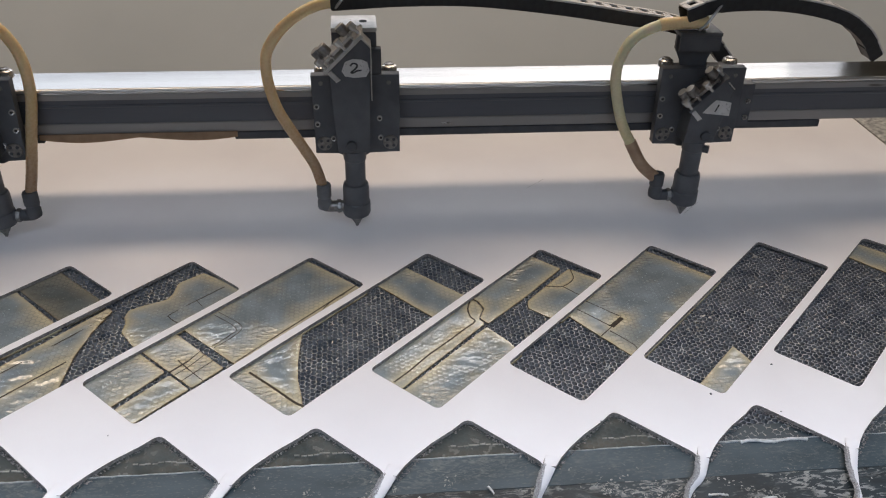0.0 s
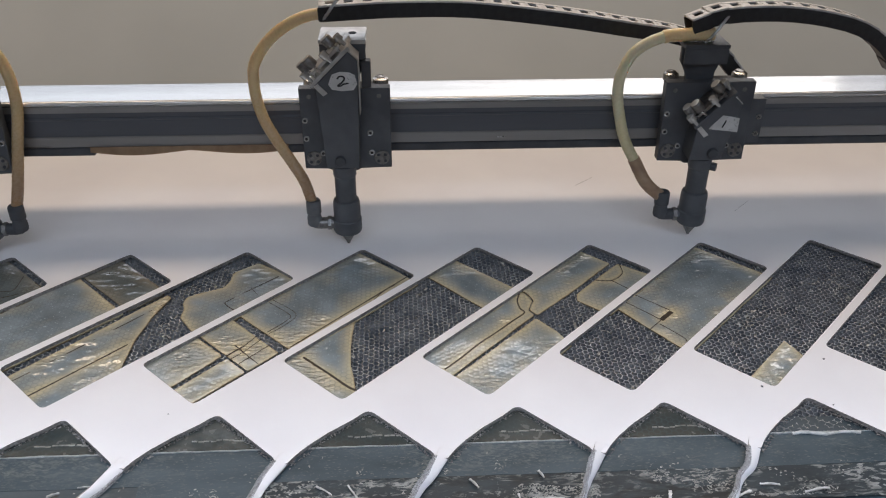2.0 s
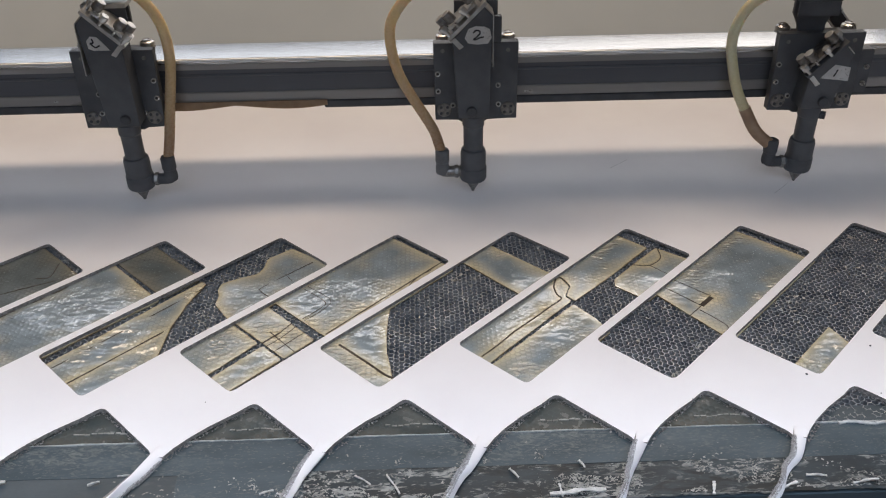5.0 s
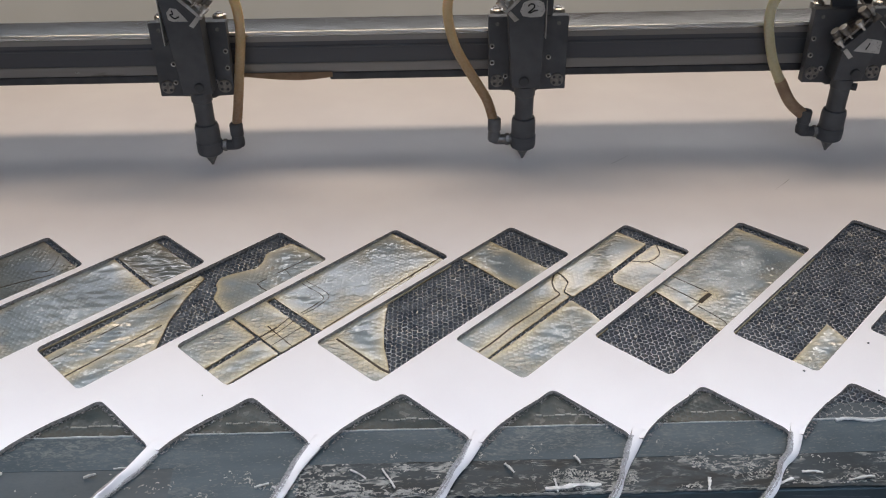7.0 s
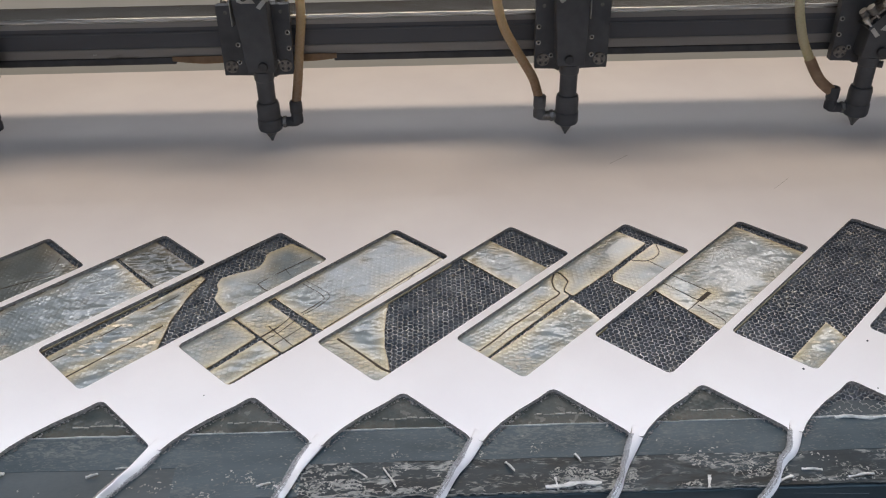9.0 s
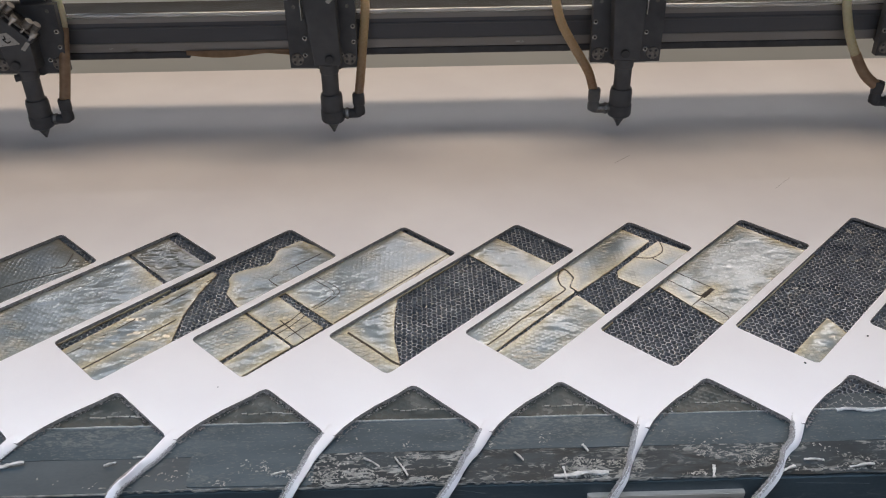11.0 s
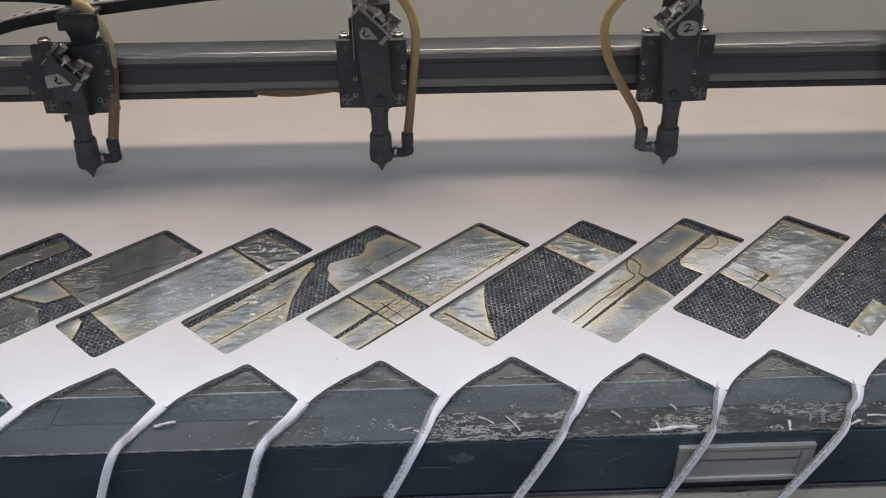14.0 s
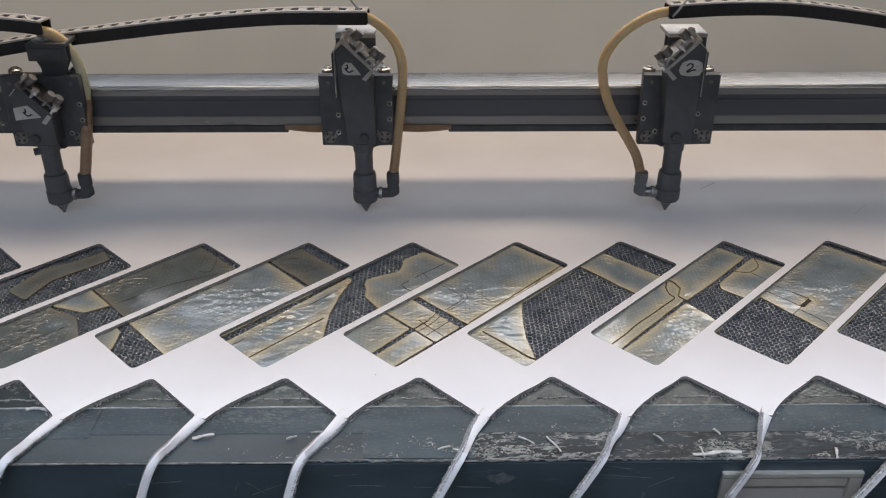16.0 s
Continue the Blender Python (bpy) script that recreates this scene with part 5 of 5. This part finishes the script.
CHAIN_D = cable_chain([(0.004, 0.030, 0.2045), (-0.03, 0.035, 0.2065), (-0.09, 0.042, 0.206), (-0.16, 0.050, 0.198), (-0.24, 0.056, 0.182), (-0.31, 0.060, 0.153)], "black cable chain with pale slotted covers")


# ---- what moves ----
def motions():
    """The nozzles trace slanting rectangles; the rail follows them in depth."""
    line = HEAD_LINE
    for ob, dx in ((HEAD_A, 0.3335), (CHAIN_A, 0.3335), (HEAD_B, 0.0), (CHAIN_B, 0.0), (HEAD_C, -0.3355), (CHAIN_C, -0.3355), (HEAD_D, -0.673), (CHAIN_D, -0.673)):
        back = 0.004 if dx > 0.1 else 0.0
        walk(ob, [(t, pose(x + dx, y + back, 0)) for t, x, y in line])
    walk(GANTRY, [(t, pose(0, y, 0)) for t, x, y in line])


HEAD_LINE = [
    (0.0, -0.066, 0.055), (0.5, -0.081, 0.040), (1.0, -0.095, 0.0255), (1.5, -0.1095, 0.011), (1.7, -0.1150, 0.0052), (1.8, -0.1180, 0.0050), (2.0, -0.124, 0.0110), (2.5, -0.138, 0.026), (3.0, -0.151, 0.040),
    (3.4, -0.1625, 0.0515), (3.5, -0.1640, 0.0540), (3.6, -0.161, 0.0545), (3.7, -0.148, 0.0545), (3.8, -0.109, 0.0543), (3.9, -0.077, 0.0540), (4.0, -0.0585, 0.0540), (4.1, -0.0560, 0.0555),
    (4.5, -0.0470, 0.066), (5.0, -0.033, 0.081), (7.5, 0.038, 0.157), (8.0, 0.0515, 0.170), (8.5, 0.0655, 0.185), (9.0, 0.080, 0.202), (10.2, 0.1155, 0.2370), (10.3, 0.1185, 0.2370), (11.5, 0.154, 0.2035), (12.0, 0.1665, 0.1895),
    (12.1, 0.1690, 0.1865), (12.2, 0.1690, 0.1830), (12.5, 0.1605, 0.1735), (13.0, 0.1475, 0.160), (13.5, 0.1335, 0.145), (14.0, 0.119, 0.1295), (14.5, 0.1045, 0.1150), (15.0, 0.090, 0.0995), (15.5, 0.0755, 0.0850), (16.0, 0.062, 0.070),
]
motions()
